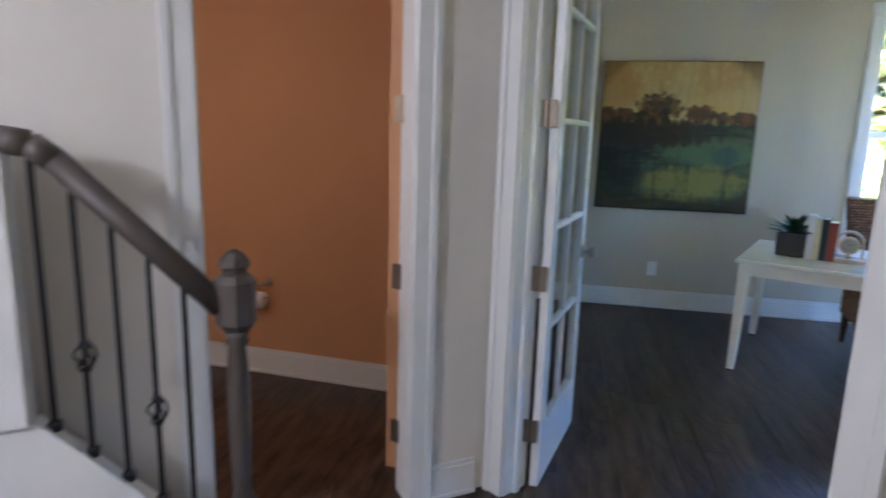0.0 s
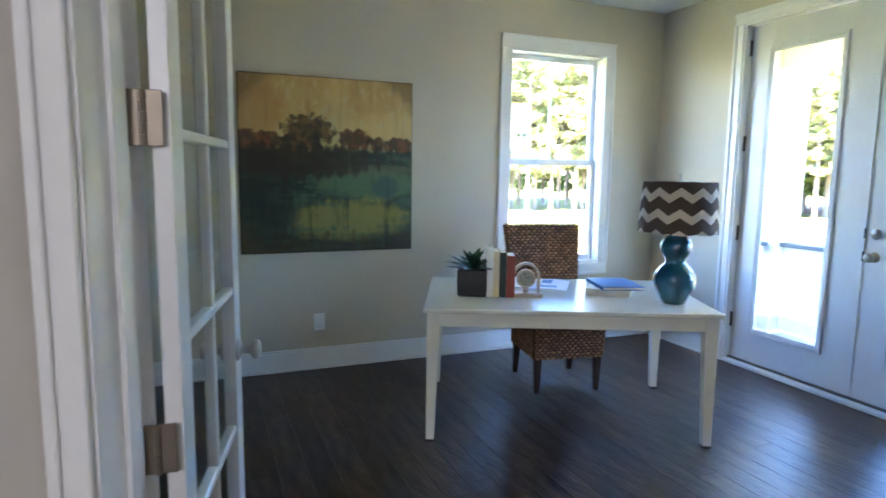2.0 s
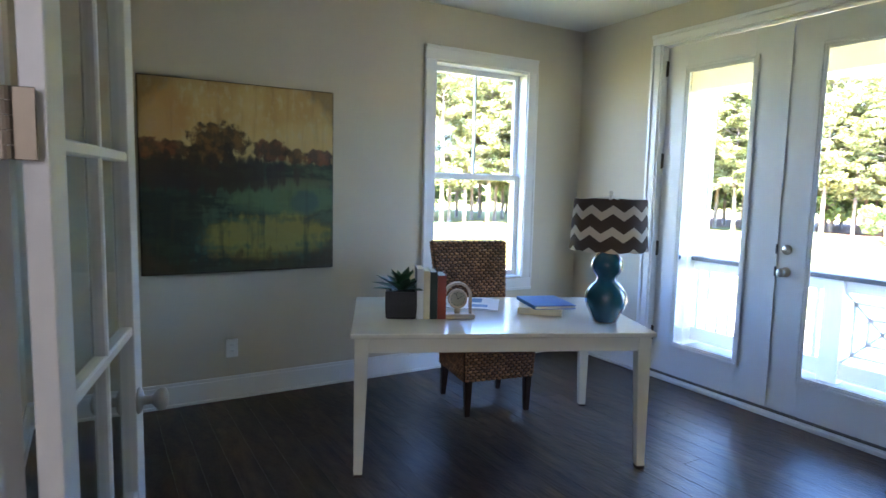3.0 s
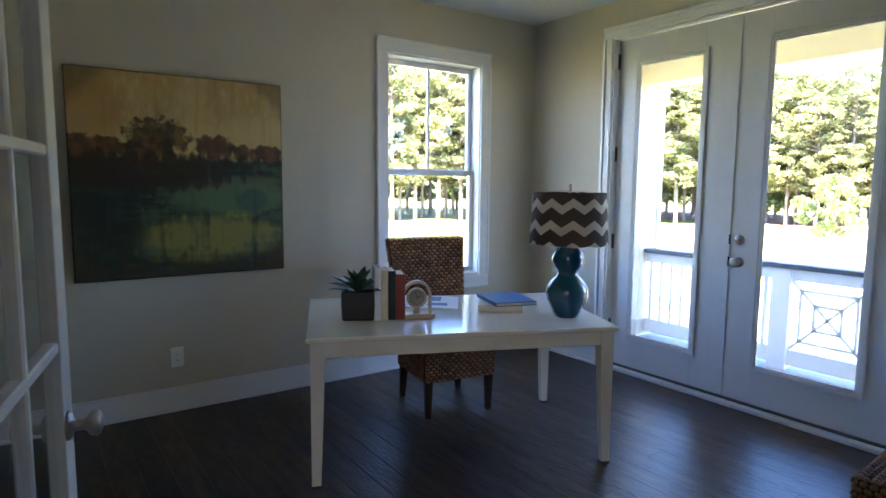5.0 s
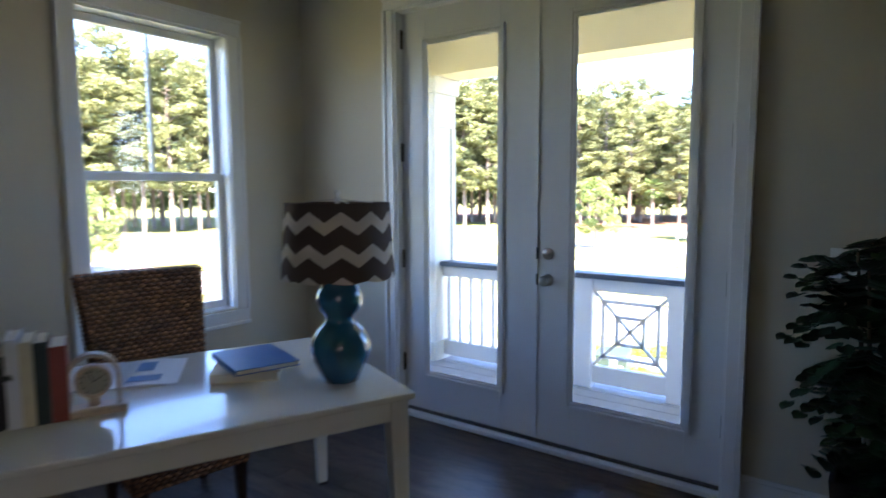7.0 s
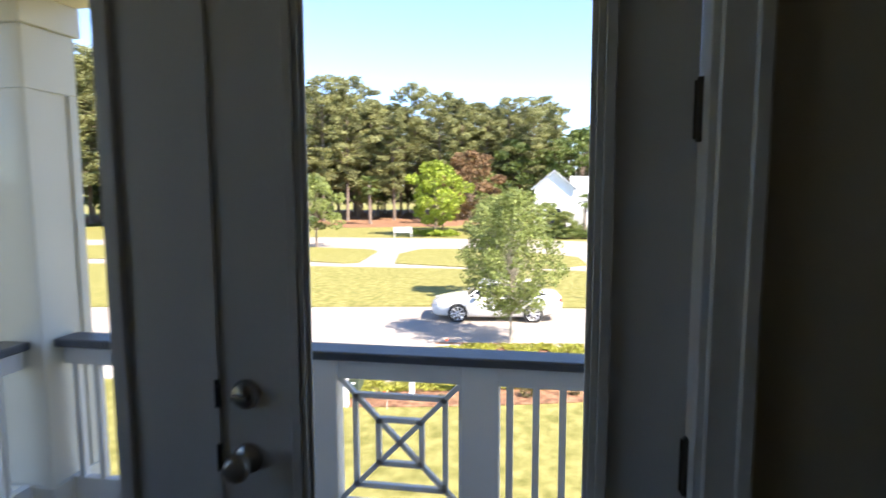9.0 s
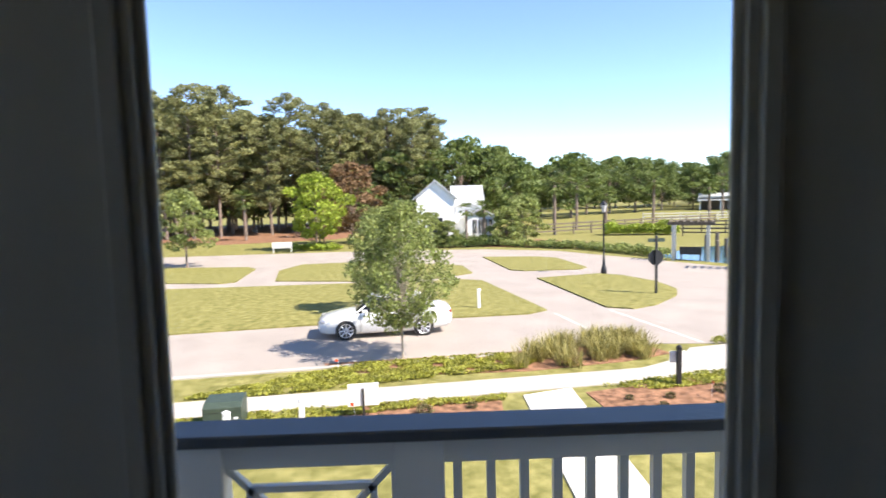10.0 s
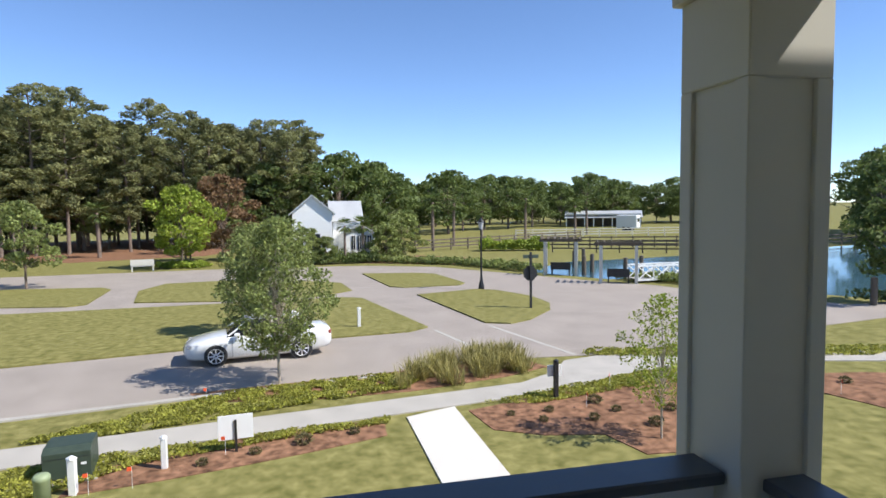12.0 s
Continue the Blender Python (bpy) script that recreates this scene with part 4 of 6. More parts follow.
bm = bmesh.new()
rod(bm, (0, -0.0145, 0.085), (0.018, -0.0145, 0.096), 0.0012, seg=4)
rod(bm, (0, -0.0145, 0.085), (-0.008, -0.0145, 0.112), 0.001, seg=4)
part("clock_hands_pair", bm, M_IRON, dial)

mag = thing("magazine", Matrix.Translation((1.582, 3.372, DH)) @ pose(0, 0, 0, 0, 0, -37), "open glossy magazine with blue pictures on the desk", "magazine")
for side in (0, 1):
    bm = bmesh.new()
    line = []
    for k in range(9):
        q = k / 8
        t = 0.5 * q if side == 0 else 0.5 + 0.5 * q
        z = 0.004 + 0.006 * math.sin(math.pi * min(1, abs(t - 0.5) * 2.2))
        line.append([bm.verts.new((0.42 * t, y, h)) for y in (0, 0.34) for h in (0.0005, z)])
    for a, b in zip(line, line[1:]):
        for m_, n_ in ((0, 1), (1, 3), (3, 2), (2, 0)):
            bm.faces.new((a[m_], b[m_], b[n_], a[n_]))
    for a in (line[0], line[-1]):
        bm.faces.new((a[0], a[1], a[3], a[2]))
    part("open_page", bm, M_PAPER, mag)
blocks("printed_picture", ((0.25, 0.04, 0.011, 0.36, 0.11, 0.0116), (0.26, 0.17, 0.011, 0.32, 0.29, 0.0116)), M_INK, mag, "blue printed pictures")


def flat_book(name, m, w, d, h, cover, label):
    b = thing(name, m, label, "book", "books on the desk")
    bm = bmesh.new()
    for q in ((0, 0, 0, w, d, 0.003), (0, 0, h - 0.003, w, d, h), (0, 0, 0.003, 0.003, d, h - 0.003)):
        bx(bm, *q)
    part("cover", bm, cover, b)
    block("page_block", (0.0032, 0.004, 0.0032, w - 0.005, d - 0.004, h - 0.0032), M_PAGES, b)


flat_book("book", Matrix.Translation((1.98, 3.02, DH)) @ pose(0, 0, 0, 0, 0, -43), 0.24, 0.24, 0.034, M_CREAM, "cream book lying flat under a blue book")
flat_book("book", Matrix.Translation((2.023, 2.924, DH + 0.035)) @ pose(0, 0, 0, 0, 0, -18), 0.235, 0.30, 0.02, M_BLUE, "blue book lying on a cream book")

# ---- tall plant ----
plant = thing("potted_plant", pose(3.30, 1.10, 0), "tall dark green leafy plant in a square black pot", "plant")
bm = bmesh.new()
rings = [[bm.verts.new((a * w, b * w, z)) for a, b in ((-1, -1), (1, -1), (1, 1), (-1, 1))] for z, w in ((0, 0.10), (0.38, 0.135), (0.38, 0.12), (0.34, 0.118))]
for p, q in zip(rings, rings[1:]):
    for i in range(4):
        bm.faces.new((p[i], p[(i + 1) % 4], q[(i + 1) % 4], q[i]))
bm.faces.new(rings[0])
bm.faces.new(rings[-1])
bev(bm, 0.003)
part("pot", bm, M_POT, plant)
rs = random.Random(11)
v, f = [], []
for s in range(5):
    a = s * 1.257
    foot = Vector((0.03 * math.cos(a), 0.03 * math.sin(a), 0.33))
    tip = Vector((0.10 * math.cos(a), 0.10 * math.sin(a), rs.uniform(1.1, 1.30)))
    bm = bmesh.new()
    rod(bm, foot, tip, 0.011, 0.005)
    part("stem", bm, M_STEM, plant)
    for k in range(13):
        t = 0.12 + 0.88 * k / 12
        p = foot.lerp(tip, t)
        for j in range(2):
            b = rs.uniform(0, 6.283)
            el = rs.uniform(-0.35, 0.5)
            d = Vector((math.cos(b) * math.cos(el), math.sin(b) * math.cos(el), math.sin(el)))
            up = Vector((-math.cos(b) * math.sin(el), -math.sin(b) * math.sin(el), math.cos(el)))
            ln = rs.uniform(0.15, 0.24)
            for q in range(5):
                tt = q / 4
                o = p + d * ln * (0.35 + 0.65 * tt) - Vector((0, 0, ln * 0.5 * tt * tt))
                for sd in (-1, 1):
                    dd = (d * 0.45 + d.cross(up) * sd + Vector((0, 0, -0.35))).normalized()
                    leaf_blade(v, f, o, dd, up, 0.075 * (1 - 0.5 * tt) + 0.02, 0.056, -0.25, 3)

leaves("foliage", v, f, M_PLANT, plant, "dark green lobed leaves", True)

# ---- porch ----
PX0, PX1 = XD + 0.16, 5.11
CX0, CX1 = 4.80, 5.10
CYR0, CYR1, CYL0, CYL1 = 0.745, 1.02, 4.13, 4.44
DKZ = -0.07
block("porch_slab", (PX0, 0.60, -0.3, PX1 - 0.02, 4.55, DKZ - 0.03), M_PORCHWHITE)
tagged(bpy.data.objects["porch_slab"], "white painted framing under the porch boards", "porch", "", "structure")
deck = thing("porch_deck", pose(0, 0, 0), "grey painted porch deck boards", "deck", kind="structure")
dk = None
for k in range(10):
    x = PX0 + 0.003 + k * 0.138
    if dk is None:
        dk = block("deck_board", (0, 0.60, DKZ - 0.028, 0.133, 4.55, DKZ), M_DECK, deck, bevel=0.004)
        dk.location = (x, 0, 0)
    else:
        o = dk.copy()
        scene.collection.objects.link(o)
        o.location = (x, 0, 0)
struct("porch_ceiling", (PX0, 0.655, 2.62, 5.20, 4.6, 2.70), M_PORCHCEIL, "pale yellow boarded porch ceiling")
struct("porch_roof", (PX0, 0.55, 2.71, 5.35, 4.8, 2.95), M_SIDING, "porch roof over the deck")
struct("porch_beam", (CX0 - 0.01, CYR0 - 0.117, 2.30, CX1 + 0.01, CYL1 + 0.085, 2.62), M_PORCHCEIL, "painted beam across the porch columns")
for nm, y0, y1 in (("porch_beam_south", CYR0 - 0.117, CYR1 - 0.06), ("porch_beam_north", CYL0 + 0.06, CYL1 + 0.085)):
    struct(nm, (PX0, y0, 2.302, CX0 - 0.012, y1, 2.618), M_PORCHCEIL, "painted side beam from the house to a porch column")
# Unseen upper wall; its height cuts the sun off below the column's lit patch.
struct("wall_upper", (XD - 0.3, -3.6, ZC + 0.13, XD + 0.15, YP + 0.16, 4.33), M_SIDING, "unseen pale upper wall added to shade the lower porch column")


def column(name, y0, y1, label):
    c = thing(name, pose((CX0 + CX1) / 2, (y0 + y1) / 2, 0), label, "column", "porch columns")
    w, d = (CX1 - CX0) / 2, (y1 - y0) / 2
    block("shaft", (-w + 0.014, -d + 0.014, DKZ, w - 0.014, d - 0.014, 2.30), M_COLUMN, c)
    s = 0.055
    for sx in (-1, 1):
        for sy in (-1, 1):
            x0, x1 = sorted((sx * w, sx * (w - s)))
            y0_, y1_ = sorted((sy * d, sy * (d - s)))
            block("corner_board", (x0, y0_, DKZ + 0.16, x1, y1_, 1.893), M_COLUMN, c, bevel=0.003)
    for z0, z1, g in ((DKZ, DKZ + 0.16, 0.006), (1.893, 2.165, 0.0), (2.165, 2.30, 0.022)):
        block("collar", (-w - g, -d - g, z0, w + g, d + g, z1), M_COLUMN, c, bevel=0.004)
    return c


column("porch_column", CYR0, CYR1, "cream painted square porch column with recessed panels")
column("porch_column", CYL0, CYL1, "cream painted square porch column with recessed panels")
rail = thing("porch_railing", pose(0, 0, 0), "white porch railing with a dark cap and a crossed fretwork panel", "railing")
RX = 4.93
Z_CAP0, Z_CAP1, Z_T, Z_B0, Z_B1 = 0.74, 0.778, 0.648, -0.03, 0.096
block("cap", (RX - 0.075, CYR1 + 0.001, Z_CAP0, RX + 0.075, CYL0 - 0.001, Z_CAP1), M_CAP, rail, "dark grey painted rail cap", bevel=0.006)
block("top_rail", (RX - 0.022, CYR1, Z_T, RX + 0.022, CYL0, Z_CAP0), M_PORCHWHITE, rail, bevel=0.003)
block("bottom_rail", (RX - 0.022, CYR1, Z_B0, RX + 0.022, CYL0, Z_B1), M_PORCHWHITE, rail, bevel=0.003)
PY0, PY1 = 2.254, 2.79
for a, b in ((PY0 - 0.158, PY0), (PY1, PY1 + 0.147)):
    block("post", (RX - 0.045, a, DKZ, RX + 0.045, b, Z_CAP0), M_PORCHWHITE, rail, bevel=0.004)
for a, b in ((CYR1, PY0 - 0.158), (PY1 + 0.147, CYL0)):
    n = round((b - a) / 0.107)
    for k in range(n):
        y = a + (k + 0.5) * (b - a) / n + (0.012 if a < PY0 else 0.0)
        block("baluster", (RX - 0.016, y - 0.014, Z_B1, RX + 0.016, y + 0.014, Z_T), M_PORCHWHITE, rail)
fret = block("fret_frame", (RX - 0.017, PY0, Z_B1, RX + 0.017, PY0 + 0.012, Z_T), M_PORCHWHITE, rail)
pc_y, pc_z, hy, hz = (PY0 + PY1) / 2, (Z_B1 + Z_T) / 2, (PY1 - PY0) / 2, (Z_T - Z_B1) / 2


def bar(p, q, w=0.022):
    """A flat bar in the plane of the railing."""
    (y0, z0), (y1, z1) = p, q
    ln = math.hypot(y1 - y0, z1 - z0)
    bm = bmesh.new()
    bx(bm, -0.012, -ln / 2, -w / 2, 0.012, ln / 2, w / 2)
    bmesh.ops.transform(bm, matrix=Matrix.Translation((RX, (y0 + y1) / 2, (z0 + z1) / 2)) @ Matrix.Rotation(math.atan2(z1 - z0, y1 - y0), 4, "X"), verts=bm.verts)
    part("fret_bar", bm, M_PORCHWHITE, rail)


for f in (0.735, 0.355):
    ring = [(pc_y + sy * hy * f, pc_z + sz * hz * f) for sy, sz in ((-1, -1), (1, -1), (1, 1), (-1, 1))]
    for p, q in zip(ring, ring[1:] + ring[:1]):
        bar(p, q)
for sy in (-1, 1):
    for sz in (-1, 1):
        bar((pc_y + sy * hy * 0.99, pc_z + sz * hz * 0.99), (pc_y, pc_z), 0.02)
# side railings back to the house
for ys, nm in ((0.882, "porch_side_railing"), (4.263, "porch_side_railing")):
    sr = thing(nm, pose(0, ys, 0), "white porch side railing with a dark cap", "railing")
    block("cap", (PX0 + 0.002, -0.07, Z_CAP0, CX0 - 0.001, 0.07, Z_CAP1), M_CAP, sr, "dark grey painted rail cap", bevel=0.006)
    block("top_rail", (PX0 + 0.002, -0.022, Z_T, CX0 - 0.001, 0.022, Z_CAP0), M_PORCHWHITE, sr)
    block("bottom_rail", (PX0 + 0.002, -0.022, Z_B0, CX0 - 0.001, 0.022, Z_B1), M_PORCHWHITE, sr)
    for k in range(9):
        x = PX0 + 0.06 + k * 0.11
        block("baluster", (x - 0.016, -0.016, Z_B1, x + 0.016, 0.016, Z_T), M_PORCHWHITE, sr)

# ---- grounds ----
GZ = -3.55
M_GRASS = mat("lawn_grass", (0.170, 0.165, 0.045), 0.9, vary=0.22, scale=3.5, bump=0.6, bscale=70, tint=(0.245, 0.222, 0.080), spec=0.1)
M_ROAD = mat("asphalt_light", (0.345, 0.30, 0.258), 0.9, vary=0.10, scale=0.6, bump=0.3, bscale=60, spec=0.2)
M_PATH = mat("concrete_path", (0.44, 0.41, 0.36), 0.85, vary=0.10, scale=1.5, bump=0.2, bscale=60, spec=0.2)
M_WALK = mat("new_concrete", (0.66, 0.62, 0.55), 0.85, vary=0.05, scale=2, bump=0.15, bscale=60, spec=0.2)
M_STRAW = mat("pine_straw", (0.16, 0.085, 0.05), 0.95, vary=0.4, scale=5, bump=0.8, bscale=30, tint=(0.27, 0.145, 0.085), spec=0.1)
M_WATER = mat("pond_water", (0.06, 0.13, 0.17), 0.06, vary=0.1, scale=0.3, bump=0.12, bscale=3)
M_COVER = mat("ground_cover_leaf", (0.34, 0.34, 0.055), 0.6, vary=0.3, scale=2, island=0.45, bump=0, thin=0.4)
M_TALLGRASS = mat("ornamental_grass_blade", (0.34, 0.30, 0.095), 0.7, vary=0.25, scale=3, island=0.4, bump=0, thin=0.35)
M_PINE = mat("pine_needles", (0.165, 0.180, 0.068), 0.75, vary=0.3, scale=0.35, island=0.45, bump=0, tint=(0.275, 0.275, 0.112), thin=0.4)
M_OAK = mat("oak_leaves", (0.10, 0.15, 0.035), 0.7, vary=0.3, scale=0.5, island=0.4, bump=0, tint=(0.16, 0.20, 0.055), thin=0.4)
M_LIME = mat("lime_leaves", (0.30, 0.37, 0.045), 0.65, vary=0.2, scale=0.6, island=0.35, bump=0, thin=0.45)
M_ELM = mat("street_tree_leaves", (0.25, 0.29, 0.085), 0.6, vary=0.25, scale=1.5, island=0.45, bump=0, thin=0.45)
M_RUST = mat("russet_leaves", (0.22, 0.13, 0.06), 0.7, vary=0.3, scale=0.8, island=0.4, bump=0, thin=0.4)
M_BARK = mat("grey_brown_bark", (0.20, 0.15, 0.115), 0.9, vary=0.3, scale=6, bump=0.6, bscale=20, stretch=(1, 1, 0.3))
M_PALEBARK = mat("pale_smooth_bark", (0.42, 0.36, 0.28), 0.85, vary=0.2, scale=12, bump=0.3, bscale=40, stretch=(1, 1, 0.3))
M_TUFT = mat("olive_brown_leaves", (0.17, 0.145, 0.06), 0.75, vary=0.3, scale=4, island=0.4, bump=0, thin=0.3)
M_CARWHITE = mat("white_car_paint", (0.82, 0.82, 0.80), 0.2, vary=0.01, bump=0, coat=1.0)
M_CARGLASS = mat("tinted_car_glass", (0.02, 0.022, 0.024), 0.06, vary=0.05, bump=0)
M_TYRE = mat("tyre_rubber", (0.018, 0.018, 0.018), 0.8, vary=0.2)
M_ALLOY = mat("alloy_rim", (0.75, 0.75, 0.76), 0.3, metal=0.7, vary=0.05, bump=0)
M_LIGHTS = mat("lamp_lens", (0.45, 0.45, 0.46), 0.15, vary=0.1, bump=0)
M_UTILGREEN = mat("utility_green_paint", (0.045, 0.065, 0.045), 0.5, vary=0.15)
M_PALEGREEN = mat("pale_green_plastic", (0.30, 0.36, 0.20), 0.5, vary=0.1)
M_WHITEPOST = mat("white_post_paint", (0.82, 0.82, 0.80), 0.5, vary=0.03)
M_BLACKPOST = mat("black_post_paint", (0.02, 0.02, 0.022), 0.45, vary=0.1)
M_FENCE = mat("fence_timber", (0.13, 0.105, 0.08), 0.9, vary=0.2, scale=3)
M_ROOF = mat("metal_roof", (0.60, 0.60, 0.58), 0.4, metal=0.3, vary=0.06, scale=1)
M_DARKWIN = mat("dark_window", (0.03, 0.035, 0.04), 0.12, vary=0.1, bump=0)
M_FLAG = mat("orange_flag", (0.75, 0.10, 0.03), 0.6, vary=0.05)


def sheet(name, pts, z0, z1, material, label, category="ground", kind="structure"):
    """A level slab with an upright edge over an outline of (x, y) points."""
    bm = bmesh.new()
    top = [bm.verts.new((x, y, z1)) for x, y in pts]
    low = [bm.verts.new((x, y, z0)) for x, y in pts]
    bm.faces.new(top)
    n = len(pts)
    for i in range(n):
        bm.faces.new((top[i], top[(i + 1) % n], low[(i + 1) % n], low[i]))
    return tagged(part(name, bm, material), label, category, "", kind)


bm = bmesh.new()
R = 2500
ring = [bm.verts.new((R * math.cos(a * math.pi / 24), R * math.sin(a * math.pi / 24), GZ)) for a in range(48)]
bm.faces.new(ring)
tagged(part("ground", bm, M_GRASS), "mown green and yellow lawn reaching to the woods", "ground", "", "structure")


def street(s, d):
    """A place s metres along the street (to the woods side) and d metres across from its near kerb."""
    return (21.05 - 0.145 * s + d, 2.0 + s * 0.99 + 0.1 * d)


ROADZ = GZ + 0.012
sheet("road", [street(-40, 0), street(-9.5, -0.6), street(-6, 0.3), street(-2, 0.1), street(60, 0.2), (46, 62), (57, 26), (57.5, 12), (57.5, 5), (56, -3), (53, -8.5), (46, -13),
               (40.5, -16.3), (37, -19), (30.5, -21.5), (27.5, -24), (27, -40)], GZ - 0.1, ROADZ, M_ROAD, "pale grey asphalt street and turning court", "road")
KZ = GZ + 0.075
islands = (("lawn_island", [(17.5, 62), (25.5, 12.1), (26.5, 6.3), (27.3, -1.9), (28.0, -2.8), (37.0, -0.9), (37.6, 0.2), (37.4, 2.0), (37.1, 17.2), (34, 62)], "long lawn strip between the street and a path"),
           ("lawn_island", [(39.7, 18.4), (38.9, 14.6), (39.4, 13.8), (45.8, 14.4), (47, 15.2), (48.1, 22.1), (45, 60), (37, 60)], "lawn panel beyond the path"),
           ("lawn_island", [(39.3, 11.4), (44.4, 12.4), (47.8, 11.5), (48.3, 7.5), (45.4, 1.0), (44.2, -0.2), (40.4, -0.6), (38.4, 1.7), (38.2, 6.3)], "lawn panel between two paths"),
           ("lawn_island", [(49.5, -2.1), (48.6, -6.2), (47.5, -7.4), (41.6, -8.1), (40.7, -7.5), (40.7, -3.9), (41.3, -3.1)], "small lawn panel in the turning court"),
           ("lawn_island", [(37.3, -4.1), (38.4, -7.9), (37.6, -9.0), (34.7, -10.1), (32.2, -10.1), (30.5, -9.4), (28.4, -7.6), (27.7, -6.4), (28.2, -5.4)], "rounded lawn panel holding the stop sign"))
for nm, pts, lab in islands:
    sheet(nm, pts, GZ - 0.05, KZ, M_GRASS, lab, "lawn")
# near kerb as a raised strip
near = [street(s, 0) for s in (60, 30, 12, 4, -2.0)]
bm = bmesh.new()
for p, q in zip(near, near[1:]):
    vs = [bm.verts.new((x + o, y, z)) for z in (GZ - 0.02, GZ + 0.045) for o in (-0.16, 0.06) for x, y in (p, q)]
    for f in ((0, 1, 3, 2), (4, 5, 7, 6), (0, 1, 5, 4), (2, 3, 7, 6)):
        bm.faces.new([vs[i] for i in f])
tagged(part("kerb", bm, M_PATH), "low concrete kerb along the street", "kerb", "", "structure")
sheet("sidewalk", [(9.6, 62), (16.7, 8.2), (17.6, 1.4), (18.25, -3.1), (18.7, -5.0), (19.6, -7.6), (20.0, -9.8), (19.2, -13.5), (14.5, -30), (15.8, -30.5), (20.4, -14), (21.3, -10),
                   (21.7, -7.4), (21.4, -6.0), (20.3, -5.2), (19.45, -3.8), (18.75, 1.4), (17.85, 8.4), (10.8, 62)], GZ - 0.05, GZ + 0.03, M_PATH, "pale concrete sidewalk along the gardens", "sidewalk")
sheet("front_walk", [(5.5, -0.25), (17.5, -0.12), (17.95, -1.42), (5.5, -1.62)], GZ - 0.05, GZ + 0.034, M_WALK, "bright new concrete walk to the house", "path")
for p, q in (((27.4, -3.0), (22.9, -3.9)), ((27.7, -5.4), (22.0, -6.7))):
    d = Vector((q[0] - p[0], q[1] - p[1], 0)).normalized() * 0.09
    sheet("road_line", [(p[0] - d.y, p[1] + d.x), (q[0] - d.y, q[1] + d.x), (q[0] + d.y, q[1] - d.x), (p[0] + d.y, p[1] - d.x)], ROADZ - 0.002, ROADZ + 0.005, M_PATH, "pale concrete band across the street", "road line")
beds = (("bed", [(15.1, 6.6), (15.4, 4.8), (15.7, 3.4), (16.05, 2.0), (16.5, 0.5), (17.2, 0.45), (17.5, 1.2), (17.3, 3.4), (16.6, 5.0), (16.2, 6.5)], "pine straw garden bed beside the front walk"),
        ("bed", [(17.6, -1.7), (18.2, -4.0), (18.6, -5.6), (18.7, -8.5), (15.9, -9.4), (13.9, -6.3), (14.1, -4.5), (15.3, -4.2), (15.6, -2.9), (16.2, -1.9)], "pine straw garden bed with young shrubs"),
        ("bed", [(21.0, 5.4), (20.1, 5.0), (19.55, 2.0), (19.55, -0.6), (20.2, -3.6), (20.9, -5.2), (22.4, -4.6), (22.0, -2.0), (21.55, 0)], "pine straw strip between kerb and sidewalk"),
        ("bed", [(18.4, -10.5), (17.7, -14), (14, -22), (11.5, -20), (14, -12)], "pine straw garden bed with dark shrubs"),
        ("bed", [(70, 25), (82, 44), (70, 70), (110, 80), (120, 0), (88, 6), (74, 13)], "pine straw floor under the woods"),
        ("bed", [(58.5, -3), (56.5, -8), (54, -11.5), (60, -14), (66, -9), (66, -2)], "pine straw bed round the white house"))
for i, (nm, pts, lab) in enumerate(beds):
    sheet("garden_bed", pts, GZ - 0.03, GZ + 0.016 + 0.003 * (i % 2), M_STRAW, lab, "garden bed")
sheet("pond", [(46.5, -14.5), (53, -20), (54, -29), (60, -60), (40, -70), (23, -40), (27.5, -27), (34, -24), (40.5, -22), (40.5, -18)], GZ - 0.3, GZ + 0.008, M_WATER, "blue pond water beyond the court", "water")


# ---- foliage ----
def quads(centers, size, seed, flat=0.0, asp=1.6):
    """Leaf-shaped quads, turned at random, at the given centres."""
    g = np.random.default_rng(seed)
    n = len(centers)
    a = g.normal(size=(n, 3))
    a[:, 2] *= 1 - flat
    a /= np.linalg.norm(a, axis=1)[:, None]
    b = np.cross(a, g.normal(size=(n, 3)))
    b /= np.linalg.norm(b, axis=1)[:, None]
    s = (size * g.uniform(0.6, 1.3, n))[:, None]
    c = np.asarray(centers)
    v = np.stack([c - a * s * asp * 0.5, c + b * s * 0.4, c + a * s * asp * 0.5, c - b * s * 0.4], 1).reshape(-1, 3)
    return v, np.arange(4 * n).reshape(-1, 4)


def foliage(name, centers, size, seed, material, parent=None, flat=0.0, asp=1.6):
    v, f = quads(centers, size, seed, flat, asp)
    me = bpy.data.meshes.new(name)
    me.from_pydata(v.tolist(), [], f.tolist())
    me.materials.append(material)
    ob = new(name, me)
    ob.parent = parent
    return ob


def clump(g, c, r, n):
    """n points in a lumpy ellipsoid shell round c."""
    d = g.normal(size=(n, 3))
    d /= np.linalg.norm(d, axis=1)[:, None]
    return np.asarray(c) + d * np.asarray(r) * (g.uniform(0.25, 1, n) ** 0.5)[:, None]


